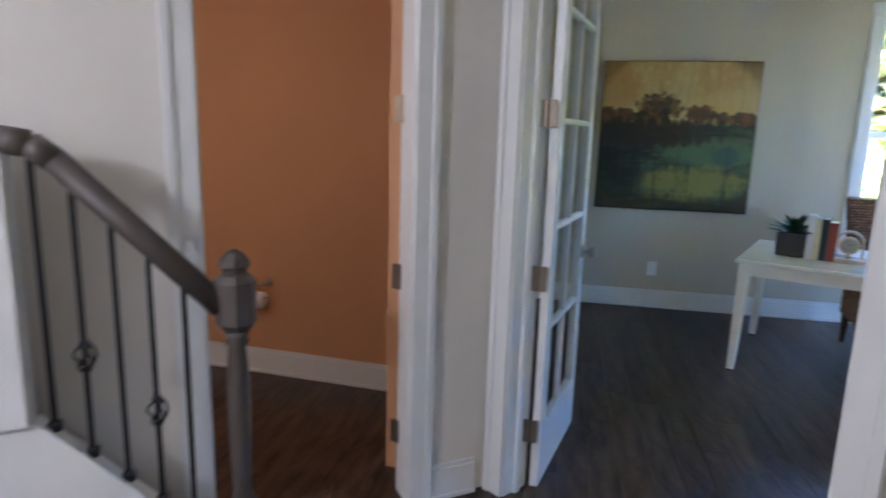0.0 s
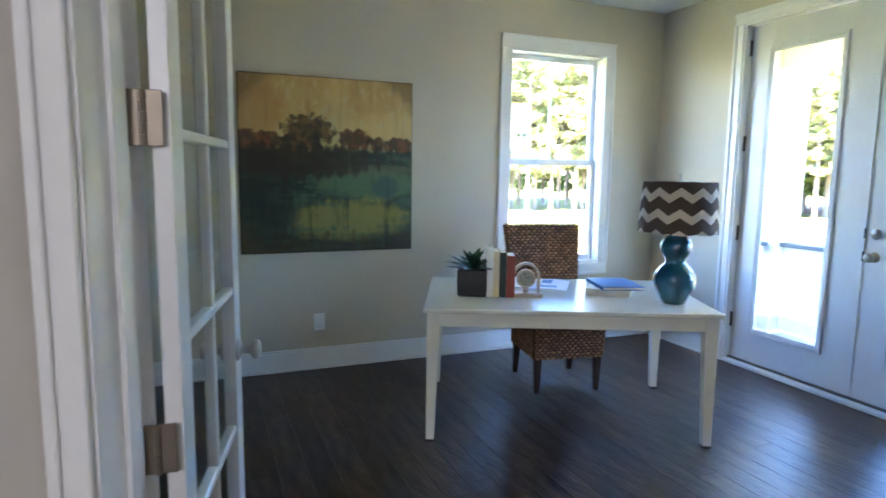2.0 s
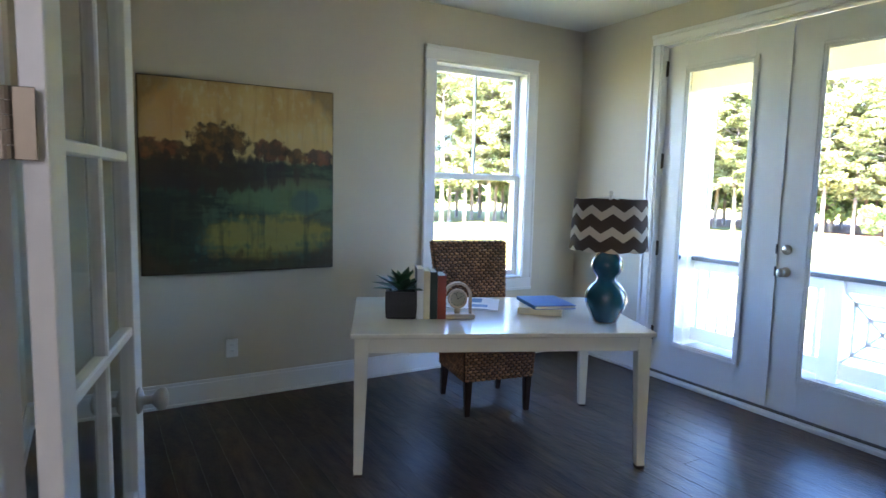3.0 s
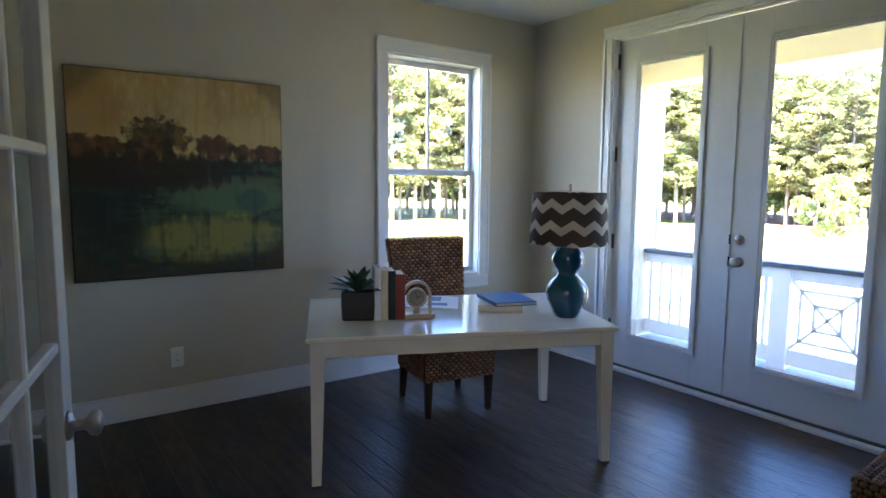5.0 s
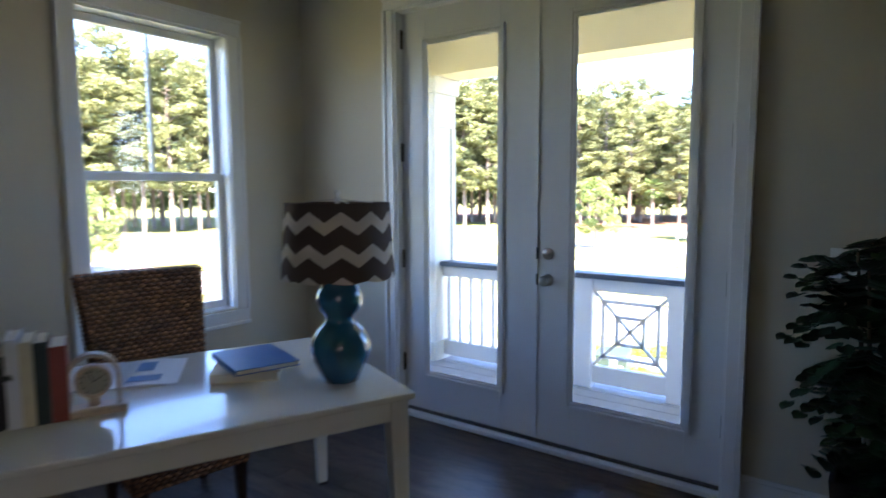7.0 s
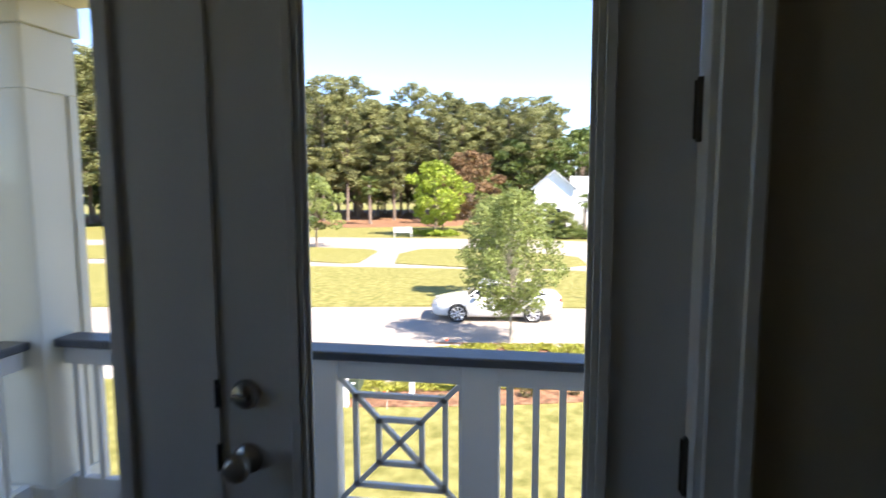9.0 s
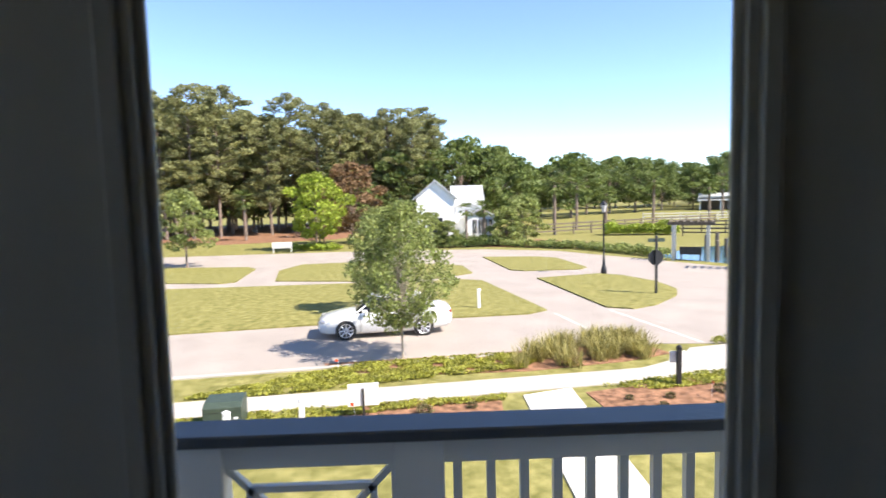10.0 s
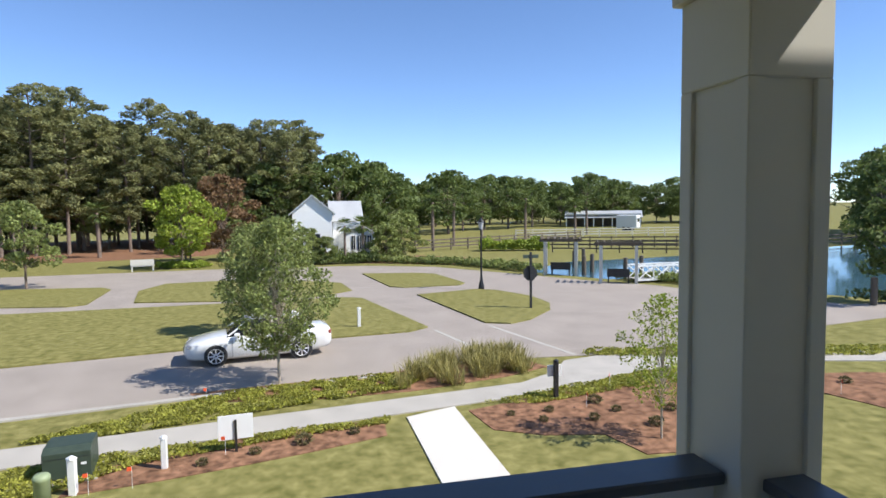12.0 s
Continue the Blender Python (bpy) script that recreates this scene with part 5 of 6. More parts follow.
def pine(seed, h, label, group):
    """A tall pine: bare tapered trunk, upswept limbs, tufted crown in the upper part."""
    g = np.random.default_rng(seed)
    t = thing("pine_tree", pose(0, 0, 0), label, "tree", group)
    bm = bmesh.new()
    lean = g.uniform(-0.03, 0.03, 2) * h
    rod(bm, (0, 0, -0.1), (lean[0] * 0.5, lean[1] * 0.5, h * 0.5), 0.24, 0.17)
    rod(bm, (lean[0] * 0.5, lean[1] * 0.5, h * 0.5), (lean[0], lean[1], h * 0.95), 0.17, 0.04)
    pts = []
    for k in range(46):
        f = 0.24 + 0.69 * (k / 45)
        z = h * f
        a = k * 2.4 + g.uniform(-0.5, 0.5)
        reach = h * (0.20 * math.sin(math.pi * min(1, (f - 0.12) / 0.92)) ** 0.7) * g.uniform(0.4, 1.25)
        c = (lean[0] * f + reach * math.cos(a), lean[1] * f + reach * math.sin(a), z + reach * 0.22)
        rod(bm, (lean[0] * f, lean[1] * f, z - 0.3), c, 0.05, 0.012, 5)
        for q, w, n in ((1.0, 0.050, 92), (0.72, 0.046, 66), (0.45, 0.040, 40)):
            spray = [lean[0] * f + reach * q * math.cos(a) + g.normal() * 0.25, lean[1] * f + reach * q * math.sin(a) + g.normal() * 0.25,
                     z + reach * 0.22 * q + g.normal() * 0.2 + 0.15]
            pts.append(clump(g, spray, (h * w * g.uniform(0.7, 1.25), h * w * g.uniform(0.7, 1.25), h * 0.020 * g.uniform(0.7, 1.5)), n))
    part("trunk", bm, M_BARK, t)
    foliage("crown", np.concatenate(pts), 0.21, seed, M_PINE, t, flat=0.35, asp=2.6)
    return t


def broad(name, seed, h, r, material, label, group="", leaf=0.3, n=4200, trunk_h=0.3, tr=0.14, cloud=26, category="tree", bark=M_BARK):
    """A round-headed tree with forked limbs and a gappy crown."""
    g = np.random.default_rng(seed)
    t = thing(name, pose(0, 0, 0), label, category, group)
    bm = bmesh.new()
    th = h * trunk_h
    rod(bm, (0, 0, -0.1), (0.02 * h * 0.3, 0, th), tr, tr * 0.75)
    rod(bm, (0.006 * h, 0, th), (0, 0, h * 0.86), tr * 0.72, tr * 0.15)
    pts = []
    per = n // cloud
    for k in range(cloud):
        a = k * 2.399
        f = (k + 0.5) / cloud
        z = h * (trunk_h * 0.9 + (0.97 - trunk_h * 0.9) * f)
        prof = math.sin(math.pi * (0.12 + 0.86 * f)) ** 0.75
        reach = r * prof * g.uniform(0.35, 1.1)
        c = np.array((reach * math.cos(a), reach * math.sin(a), z))
        b0 = th + (z - th) * 0.45
        rod(bm, (0, 0, max(th * 0.8, b0 - 0.1 * h)), tuple(c), tr * 0.26, tr * 0.06, 5)
        q = g.uniform(0.7, 1.25)
        slim = 1.0 if cloud < 60 else 0.72
        pts.append(clump(g, c, (r * 0.30 * q * slim, r * 0.30 * q * slim, h * 0.075 * q * slim), per))
    part("trunk", bm, bark, t)
    foliage("crown", np.concatenate(pts), leaf, seed, material, t)
    return t


def palm(seed, h, label, group):
    """A cabbage palm: straight trunk and a head of drooping fans."""
    g = np.random.default_rng(seed)
    t = thing("palm_tree", pose(0, 0, 0), label, "tree", group)
    bm = bmesh.new()
    rod(bm, (0, 0, -0.1), (0.1, 0, h * 0.8), 0.2, 0.17)
    part("trunk", bm, M_BARK, t)
    v, f = [], []
    for k in range(30):
        a = k * 2.399
        el = 1.1 - 2.0 * (k / 30)
        d = Vector((math.cos(a) * math.cos(el), math.sin(a) * math.cos(el), math.sin(el)))
        up = Vector((-math.cos(a) * math.sin(el), -math.sin(a) * math.sin(el), math.cos(el)))
        o = Vector((0.1, 0, h * 0.8)) + d * 0.7
        side = d.cross(up)
        for j in range(7):
            q = (j - 3) / 3
            leaf_blade(v, f, o, (d + side * q * 0.9 - Vector((0, 0, 0.25))).normalized(), up, 0.9 * g.uniform(0.8, 1.1), 0.13, 0.05, 2)
    leaves("fronds", v, f, M_OAK, t)
    return t


def put(src, x, y, s=1.0, turn=0.0, first=False):
    m = pose(x, y, GZ, 0, 0, turn)
    if first:
        src.matrix_basis = m @ Matrix.Scale(s, 4)
        return src
    c = copy_thing(src, m)
    c.scale = (s, s, s)
    return c


rs = random.Random(7)
pines = [pine(20 + k, h, "tall dark green pine with a bare trunk", "pines of the woods") for k, h in enumerate((19.5, 21.0, 17.5, 19.0))]
used = [False] * 4
spots = []
for k in range(112):
    f = k / 111
    a = radians(80 - 79.5 * f)                     # bearing from the house
    base = 74 + 18 * f + (k % 3) * 8 + rs.uniform(-2.5, 2.5)
    spots.append((base * math.cos(a) * 1.02, base * math.sin(a), rs.uniform(0.86, 1.0) * (0.97 if f > 0.78 else 1.06 if f > 0.66 else 1.2)))
for i, (x, y, s) in enumerate(spots):
    j = i % 4
    put(pines[j], x, y, s, rs.uniform(0, 360), not used[j])
    used[j] = True
oaks = [broad("oak_tree", 40 + k, h, r, M_OAK, "broad green tree at the edge of the woods", "trees of the far edge", 0.34, 3600, 0.22, 0.2)
        for k, (h, r) in enumerate(((10.0, 5.0), (8.5, 4.4)))]
far = [(100, -4), (104, -9), (98, -7), (110, -13), (118, -14), (112, -24), (124, -30), (130, -42), (136, -50), (138, -58), (140, -66), (142, -74), (150, -96), (152, -104), (128, -36), (120, -20), (144, -110), (95, -8), (92, -3),
       (62, -66), (70, -74), (74, -84), (66, -78), (58, -72), (80, -90), (86, -96), (64, -88), (52, -74), (90, 30), (84, 44), (76, 58), (88, 14), (92, 6), (66, 66),
       (170, -60), (180, -76), (190, -90), (176, -68), (200, -104), (160, -120), (150, -130), (168, -44), (150, -30)]
for i, (x, y) in enumerate(far):
    put(oaks[i % 2], x, y, rs.uniform(1.1, 1.5), rs.uniform(0, 360), i < 2)
for k in range(34):
    a = radians(80 - 78 * k / 33)
    d = 112 + 5 * (k % 2)
    put(oaks[k % 2], d * math.cos(a), d * math.sin(a), rs.uniform(1.0, 1.3), rs.uniform(0, 360))
palms = [palm(60 + k, h, "cabbage palm with a shaggy head", "palms near the court") for k, h in enumerate((7.0, 5.6))]
for i, (x, y, s) in enumerate(((59.3, -1.5, 0.62), (60.4, -3.3, 0.78), (72, -12.5, 1.0), (84, -22, 1.0), (80, -17, 1.0), (78, 15, 1.25), (88, -30, 1.1), (92, -40, 1.1), (96, -44, 1.0), (76, 24, 1.1), (73, 31, 0.8),
                               (74, -88, 1.1), (68, -84, 1.0), (40.5, -64, 0.9))):
    put(palms[i % 2], x, y, s, rs.uniform(0, 360), i < 2)
put(broad("street_tree", 71, 5.4, 1.7, M_ELM, "slender young street tree with loose green leaves", "street trees", 0.08, 13000, 0.24, 0.055, 110, bark=M_PALEBARK), 21.35, 3.0, 0.9, 20, True)
copy_thing(bpy.data.objects["street_tree"], pose(28.6, 4.25, GZ, 0, 0, 140)).scale = (0.84, 0.84, 0.84)
small = broad("lawn_tree", 72, 5.8, 2.2, M_ELM, "small round green tree on the lawn", "small lawn trees", 0.17, 4200, 0.3, 0.09)
put(small, 48.3, 20.2, 1, 0, True)
put(small, 16.7, 38.5, 0.9, 90)
put(broad("lime_tree", 73, 7.2, 3.0, M_LIME, "bright yellow-green tree before the woods", "", 0.24, 4200, 0.2, 0.1), 60.4, 12.7, 1, 0, True)
put(broad("russet_tree", 74, 8.5, 3.6, M_RUST, "russet brown leafed tree behind the lime tree", "", 0.27, 4200, 0.2, 0.12), 66, 10.0, 1, 0, True)
put(broad("young_tree", 75, 3.2, 0.85, M_LIME, "thin young tree with bright leaves in the garden bed", "", 0.05, 3000, 0.30, 0.026, 64, bark=M_PALEBARK), 14.75, -5.25, 1, 0, True)
put(broad("pond_tree", 76, 5.2, 2.0, M_OAK, "small dark tree on the pond bank", "", 0.16, 3600, 0.35, 0.12), 27.2, -26.0, 1, 0, True)
put(broad("house_shrub_tree", 77, 4.6, 2.4, M_ELM, "pale green shrub tree beside the white house", "", 0.2, 3600, 0.1, 0.1), 62, -7.2, 1, 0, True)


for x, y, k in ((59.6, 1.9, 0.72), (60.2, -5.4, 0.8), (59.0, 0.3, 0.55)):
    put(bpy.data.objects["house_shrub_tree"], x, y, k, 70 * x)
for k in range(26):
    a = radians(-9 - 31 * k / 25)
    d = 168 + 9 * (k % 2)
    put(oaks[k % 2], d * math.cos(a), d * math.sin(a), rs.uniform(1.0, 1.35), rs.uniform(0, 360))


def in_poly(x, y, pts):
    inside = False
    for (x0, y0), (x1, y1) in zip(pts, pts[1:] + pts[:1]):
        if (y0 > y) != (y1 > y) and x < (x1 - x0) * (y - y0) / (y1 - y0) + x0:
            inside = not inside
    return inside


def scatter(pts, n, seed):
    r = random.Random(seed)
    xs, ys = [p[0] for p in pts], [p[1] for p in pts]
    out = []
    while len(out) < n:
        x, y = r.uniform(min(xs), max(xs)), r.uniform(min(ys), max(ys))
        if in_poly(x, y, pts):
            out.append((x, y))
    return out


def cover(name, pts, n, height, size, material, label, seed):
    g = np.random.default_rng(seed)
    c = []
    for x, y in scatter(pts, n, seed):
        lump = 0.55 + 0.45 * noise.noise(Vector((x * 1.1, y * 1.1, seed)))
        if name == "ground_cover" and noise.noise(Vector((x * 2.3, y * 2.3, seed + 4))) < g.uniform(-0.45, -0.05):
            continue
        c.append((x, y, GZ + 0.02 + height * lump * g.uniform(0.2, 1)))
    ob = foliage(name, np.array(c), size, seed, material)
    return tagged(ob, label, "ground cover", "", "stuff")


cover("ground_cover", [(18.0, 8.6), (19.8, 5.6), (20.6, 4.6), (21.2, 1.5), (21.3, -0.6), (20.9, -1.4), (19.75, -0.5), (19.3, 1.8), (18.6, 4.4), (18.1, 6.6)], 22000, 0.16, 0.055, M_COVER, "bright green ground cover along the street", 81)
cover("ground_cover", [(15.3, 9.0), (16.6, 7.9), (17.35, 2.6), (17.55, 0.3), (17.2, 0.3), (16.9, 2.4), (16.2, 5.6), (14.8, 7.4)], 10000, 0.14, 0.052, M_COVER, "bright green ground cover beside the sidewalk", 82)
cover("ground_cover", [(18.0, -2.2), (18.6, -4.4), (19.3, -7.0), (19.7, -9.8), (18.5, -9.6), (18.2, -6.6), (17.6, -3.6)], 8500, 0.15, 0.052, M_COVER, "bright green ground cover beside the sidewalk", 83)
cover("ground_cover", [(21.9, -6.7), (22.5, -7.6), (21.8, -10.0), (21.0, -14), (19.8, -18), (19.2, -16), (20.6, -10.2)], 11000, 0.22, 0.06, M_COVER, "clipped green ground cover at the street corner", 84)
cover("hedge", [(68, -17), (70, -17.5), (68, -25), (66, -24.5)], 5000, 1.9, 0.2, M_LIME, "long clipped yellow-green hedge", 85)
cover("shrubs", [(58.4, 4.6), (60.2, 4.6), (60.4, -4.6), (58.4, -4.6)], 5200, 1.7, 0.17, M_OAK, "low shrubs before the white house", 92)
cover("shrubs", [(58, -4.5), (60, -4), (56, -11), (47, -16), (46, -14.5), (53.8, -10.4)], 6000, 1.0, 0.16, M_ELM, "low shrubs along the court", 86)
cover("bank_grass", [(40.8, -18.2), (39.5, -22), (33, -24.5), (32, -23), (37, -20.5)], 5000, 0.9, 0.14, M_ELM, "tall grass on the pond bank", 87)
cover("bank_grass", [(28.5, -24.5), (27, -27.5), (24.5, -38), (23, -38), (26, -26.5)], 5000, 1.0, 0.14, M_ELM, "tall grass on the pond bank", 88)
cover("lime_shrub", [(60.5, 10.2), (62, 14), (60, 15), (59, 11)], 2200, 0.9, 0.16, M_LIME, "low shrubs under the lime tree", 89)

# ornamental grass: arching blades
v, f = [], []
rg = random.Random(5)
for cx, cy in scatter([(19.9, -0.4), (22.0, -1.2), (22.9, -4.4), (21.4, -5.0), (20.1, -4.3), (19.5, -2.4)], 46, 90):
    for k in range(60):
        a = rg.uniform(0, 6.283)
        el = rg.uniform(0.7, 1.4)
        d = Vector((math.cos(a) * math.cos(el), math.sin(a) * math.cos(el), math.sin(el)))
        up = Vector((-math.cos(a) * math.sin(el), -math.sin(a) * math.sin(el), math.cos(el)))
        leaf_blade(v, f, Vector((cx + rg.uniform(-0.2, 0.2), cy + rg.uniform(-0.2, 0.2), GZ)), d, -up, rg.uniform(0.42, 0.78), 0.026, -0.25, 3)
me = bpy.data.meshes.new("ornamental_grass")
me.from_pydata(v, [], f)
me.materials.append(M_TALLGRASS)
tagged(new("ornamental_grass", me), "tall straw-green ornamental grass clumps at the street corner", "grass", "", "stuff")


def shrub(seed, r, material, label):
    g = np.random.default_rng(seed)
    s = thing("bed_shrub", pose(0, 0, 0), label, "shrub", "young shrubs in the beds")
    bm = bmesh.new()
    for k in range(6):
        rod(bm, (0, 0, -0.02), (r * 0.5 * math.cos(k), r * 0.5 * math.sin(k), r * 0.8), 0.012, 0.005, 5)
    part("twigs", bm, M_BARK, s)
    foliage("leaves", clump(g, (0, 0, r * 0.6), (r, r, r * 0.6), 260), 0.045, seed, material, s)
    return s


sh = shrub(91, 0.2, M_TUFT, "small olive-brown shrub in the pine straw")
for i, (x, y) in enumerate(((16.8, 1.2), (16.5, 2.3), (16.2, 3.3), (15.9, 4.3), (17.0, -2.6), (17.0, -3.6), (16.4, -3.2), (16.2, -4.4), (16.6, -5.2), (15.5, -5.6), (16.3, -6.5), (17.3, -5.0), (16.9, -7.4),
                            (17.0, -12.5), (16.2, -13.4), (15.6, -15), (16.5, -14.8))):
    put(sh, x, y, rs.uniform(0.5, 1.0), rs.uniform(0, 360), i == 0)

# ---- parked car ----
CAR = pose(24.95, 3.83, ROADZ, 0, 0, 97.4)
car = thing("parked_car", CAR, "white four-door sedan parked at the far kerb", "car")
M_SHUT = mat("shut_line", (0.05, 0.05, 0.05), 0.7, bump=0)


def loft(name, stations, material, parent, label="", cap=True):
    """Skin over closed rings of equal length."""
    bm = bmesh.new()
    rings = [[bm.verts.new(p) for p in st] for st in stations]
    n = len(rings[0])
    for a, b in zip(rings, rings[1:]):
        for i in range(n):
            bm.faces.new((a[i], a[(i + 1) % n], b[(i + 1) % n], b[i]))
    if cap:
        bm.faces.new(rings[0])
        bm.faces.new(rings[-1])
    return part(name, bm, material, parent, label, True)


def body_ring(x, w, z0, zs, zt):
    half = [(0.0, z0), (w * 0.82, z0), (w * 0.97, z0 + 0.12), (w, zs - 0.18), (w * 0.985, zs - 0.05), (w * 0.90, zs), (w * 0.55, zt), (0.0, zt + 0.01)]
    return [(x, y, z) for y, z in half] + [(x, -y, z) for y, z in half[-2:0:-1]]


body = loft("body", [body_ring(*q) for q in ((2.36, 0.45, 0.34, 0.56, 0.58), (2.28, 0.70, 0.24, 0.66, 0.68), (2.05, 0.84, 0.20, 0.74, 0.77), (1.5, 0.90, 0.18, 0.84, 0.89), (0.95, 0.915, 0.17, 0.90, 0.95),
                                             (0, 0.92, 0.17, 0.92, 0.95), (-1.0, 0.92, 0.17, 0.94, 0.97), (-1.7, 0.905, 0.2, 0.97, 1.02), (-2.15, 0.86, 0.26, 0.97, 1.03), (-2.36, 0.78, 0.32, 0.93, 0.97), (-2.42, 0.70, 0.40, 0.84, 0.86))],
            M_CARWHITE, car)


def roof_ring(x, w, z0, zt, k=0.76):
    return [(x, -w, z0), (x, -w * 0.94, z0 + (zt - z0) * 0.5), (x, -w * k, zt - 0.05), (x, -w * 0.5, zt), (x, w * 0.5, zt), (x, w * k, zt - 0.05), (x, w * 0.94, z0 + (zt - z0) * 0.5), (x, w, z0)]


loft("greenhouse", [roof_ring(*q) for q in ((1.02, 0.80, 0.90, 0.96), (0.35, 0.82, 0.91, 1.36), (0.0, 0.83, 0.92, 1.44), (-0.5, 0.83, 0.93, 1.46), (-1.0, 0.82, 0.94, 1.41), (-1.5, 0.80, 0.97, 1.22), (-1.85, 0.76, 0.99, 1.05))],
     M_CARGLASS, car, "dark tinted windows")
loft("roof", [[(x, -w, z), (x, -w * 0.6, z + 0.035), (x, w * 0.6, z + 0.035), (x, w, z), (x, w, z - 0.03), (x, -w, z - 0.03)] for x, w, z in ((0.38, 0.60, 1.345), (0.0, 0.64, 1.425), (-0.5, 0.645, 1.445), (-1.0, 0.63, 1.395), (-1.3, 0.6, 1.30))],
     M_CARWHITE, car)
for sy in (-1, 1):
    for x0, z0, x1, z1, w in ((0.98, 0.94, 0.34, 1.37, 0.03), (-0.42, 0.93, -0.42, 1.42, 0.04), (-1.25, 1.33, -1.85, 1.02, 0.07)):
        bm = bmesh.new()
        rod(bm, (x0, sy * 0.80, z0), (x1, sy * 0.645, z1), w)
        part("pillar", bm, M_CARWHITE, car)
    for x in (0.86, -0.42, -1.32):
        block("door_gap", (x - 0.005, sy * 0.921 - 0.003, 0.28, x + 0.005, sy * 0.921 + 0.003, 0.86), M_SHUT, car)
    for x in (-0.26, -1.18):
        block("door_handle", (x - 0.09, sy * 0.925 - 0.012, 0.80, x + 0.09, sy * 0.925 + 0.012, 0.825), M_CARWHITE, car, bevel=0.005)
    bm = bmesh.new()
    bx(bm, 0.62, min(sy * 0.9, sy * 1.06), 0.93, 0.80, max(sy * 0.9, sy * 1.06), 1.05)
    bev(bm, 0.03, 2)
    part("wing_mirror", bm, M_CARWHITE, car)
    bm = bmesh.new()
    bx(bm, 1.98, min(sy * 0.5, sy * 0.80), 0.60, 2.26, max(sy * 0.5, sy * 0.80), 0.70)
    bev(bm, 0.03, 2)
    part("headlight", bm, M_LIGHTS, car, "clear headlight")
    bm = bmesh.new()
    bx(bm, -2.40, min(sy * 0.5, sy * 0.8), 0.74, -2.2, max(sy * 0.5, sy * 0.8), 0.88)
    bev(bm, 0.03, 2)
    part("tail_light", bm, M_RED, car, "red tail light")
    for x in (1.38, -1.36):
        bm = bmesh.new()
        lathe(bm, [(0.24, -0.1), (0.31, -0.11), (0.33, -0.09), (0.33, 0.09), (0.31, 0.11), (0.24, 0.1)], 28)
        bmesh.ops.transform(bm, matrix=pose(x, sy * 0.83, 0.33, 90, 0, 0), verts=bm.verts)
        wh = part("wheel", bm, M_TYRE, car, "black tyre", True)
        bm = bmesh.new()
        for k in range(8):
            a = k * math.pi / 4
            rod(bm, (x + 0.03 * math.cos(a), sy * 0.943, 0.33 + 0.03 * math.sin(a)), (x + 0.23 * math.cos(a), sy * 0.935, 0.33 + 0.23 * math.sin(a)), 0.028, 0.022, 6)
        for k in range(28):
            a, b = k * math.pi / 14, (k + 1) * math.pi / 14
            rod(bm, (x + 0.235 * math.cos(a), sy * 0.935, 0.33 + 0.235 * math.sin(a)), (x + 0.235 * math.cos(b), sy * 0.935, 0.33 + 0.235 * math.sin(b)), 0.014, seg=5)
        part("rim", bm, M_ALLOY, wh, "silver multi-spoke rim")
        bm = bmesh.new()
        rod(bm, (x, sy * 0.80, 0.33), (x, sy * 0.922, 0.33), 0.365, 0.365, 28)
        part("wheel_well", bm, M_SHUT, wh)
block("grille", (2.30, -0.35, 0.44, 2.38, 0.35, 0.58), M_SHUT, car, bevel=0.01)

# ---- street things ----


def post(name, x, y, w, h, material, label, category="post", cap=True):
    t = thing(name, pose(x, y, GZ), label, category)
    bm = bmesh.new()
    bx(bm, -w / 2, -w / 2, -0.05, w / 2, w / 2, h)
    bev(bm, 0.008)
    part("shaft", bm, material, t)
    if cap:
        bm = bmesh.new()
        lathe(bm, [(w * 0.75, h), (w * 0.75, h + 0.02), (w * 0.2, h + 0.06)], 4)
        part("cap", bm, material, t)
    return t


post("marker_post", 15.95, 5.0, 0.11, 0.62, M_WHITEPOST, "short white marker post in the garden bed")
post("marker_post", 15.2, 6.38, 0.13, 0.66, M_WHITEPOST, "short white marker post beside the utility box")
post("marker_post", 28.8, 0.0, 0.13, 0.85, M_WHITEPOST, "short white marker post on the lawn")
bm = bmesh.new()
lathe(bm, [(0.13, -0.05), (0.13, 0.48), (0.14, 0.49), (0.14, 0.55), (0.11, 0.59), (0.02, 0.6)], 18)
ped = thing("cable_pedestal", pose(14.8, 6.72, GZ), "pale green round cable pedestal on the lawn", "pedestal")
part("housing", bm, M_PALEGREEN, ped, "", True)
ub = thing("utility_box", pose(16.15, 6.72, GZ, 0, 0, 8) @ Matrix.Scale(0.78, 4), "dark green metal transformer box on a concrete pad", "utility box")
block("pad", (-0.62, -0.65, -0.05, 0.62, 0.65, 0.06), M_PATH, ub)
bm = bmesh.new()
prof = [(-0.5, 0.06), (0.5, 0.06), (0.5, 0.84), (-0.28, 0.84), (-0.5, 0.74)]
a = [bm.verts.new((x, -0.52, z)) for x, z in prof]
b = [bm.verts.new((x, 0.52, z)) for x, z in prof]
bm.faces.new(a)
bm.faces.new(b)
for i in range(5):
    bm.faces.new((a[i], a[(i + 1) % 5], b[(i + 1) % 5], b[i]))
bev(bm, 0.012)
part("cabinet", bm, M_UTILGREEN, ub)
block("lid_seam", (-0.505, -0.525, 0.60, -0.498, 0.525, 0.612), M_BLACKPOST, ub)
block("label_plate", (-0.506, -0.42, 0.40, -0.5, -0.30, 0.46), M_WHITEPOST, ub, "white label plate")


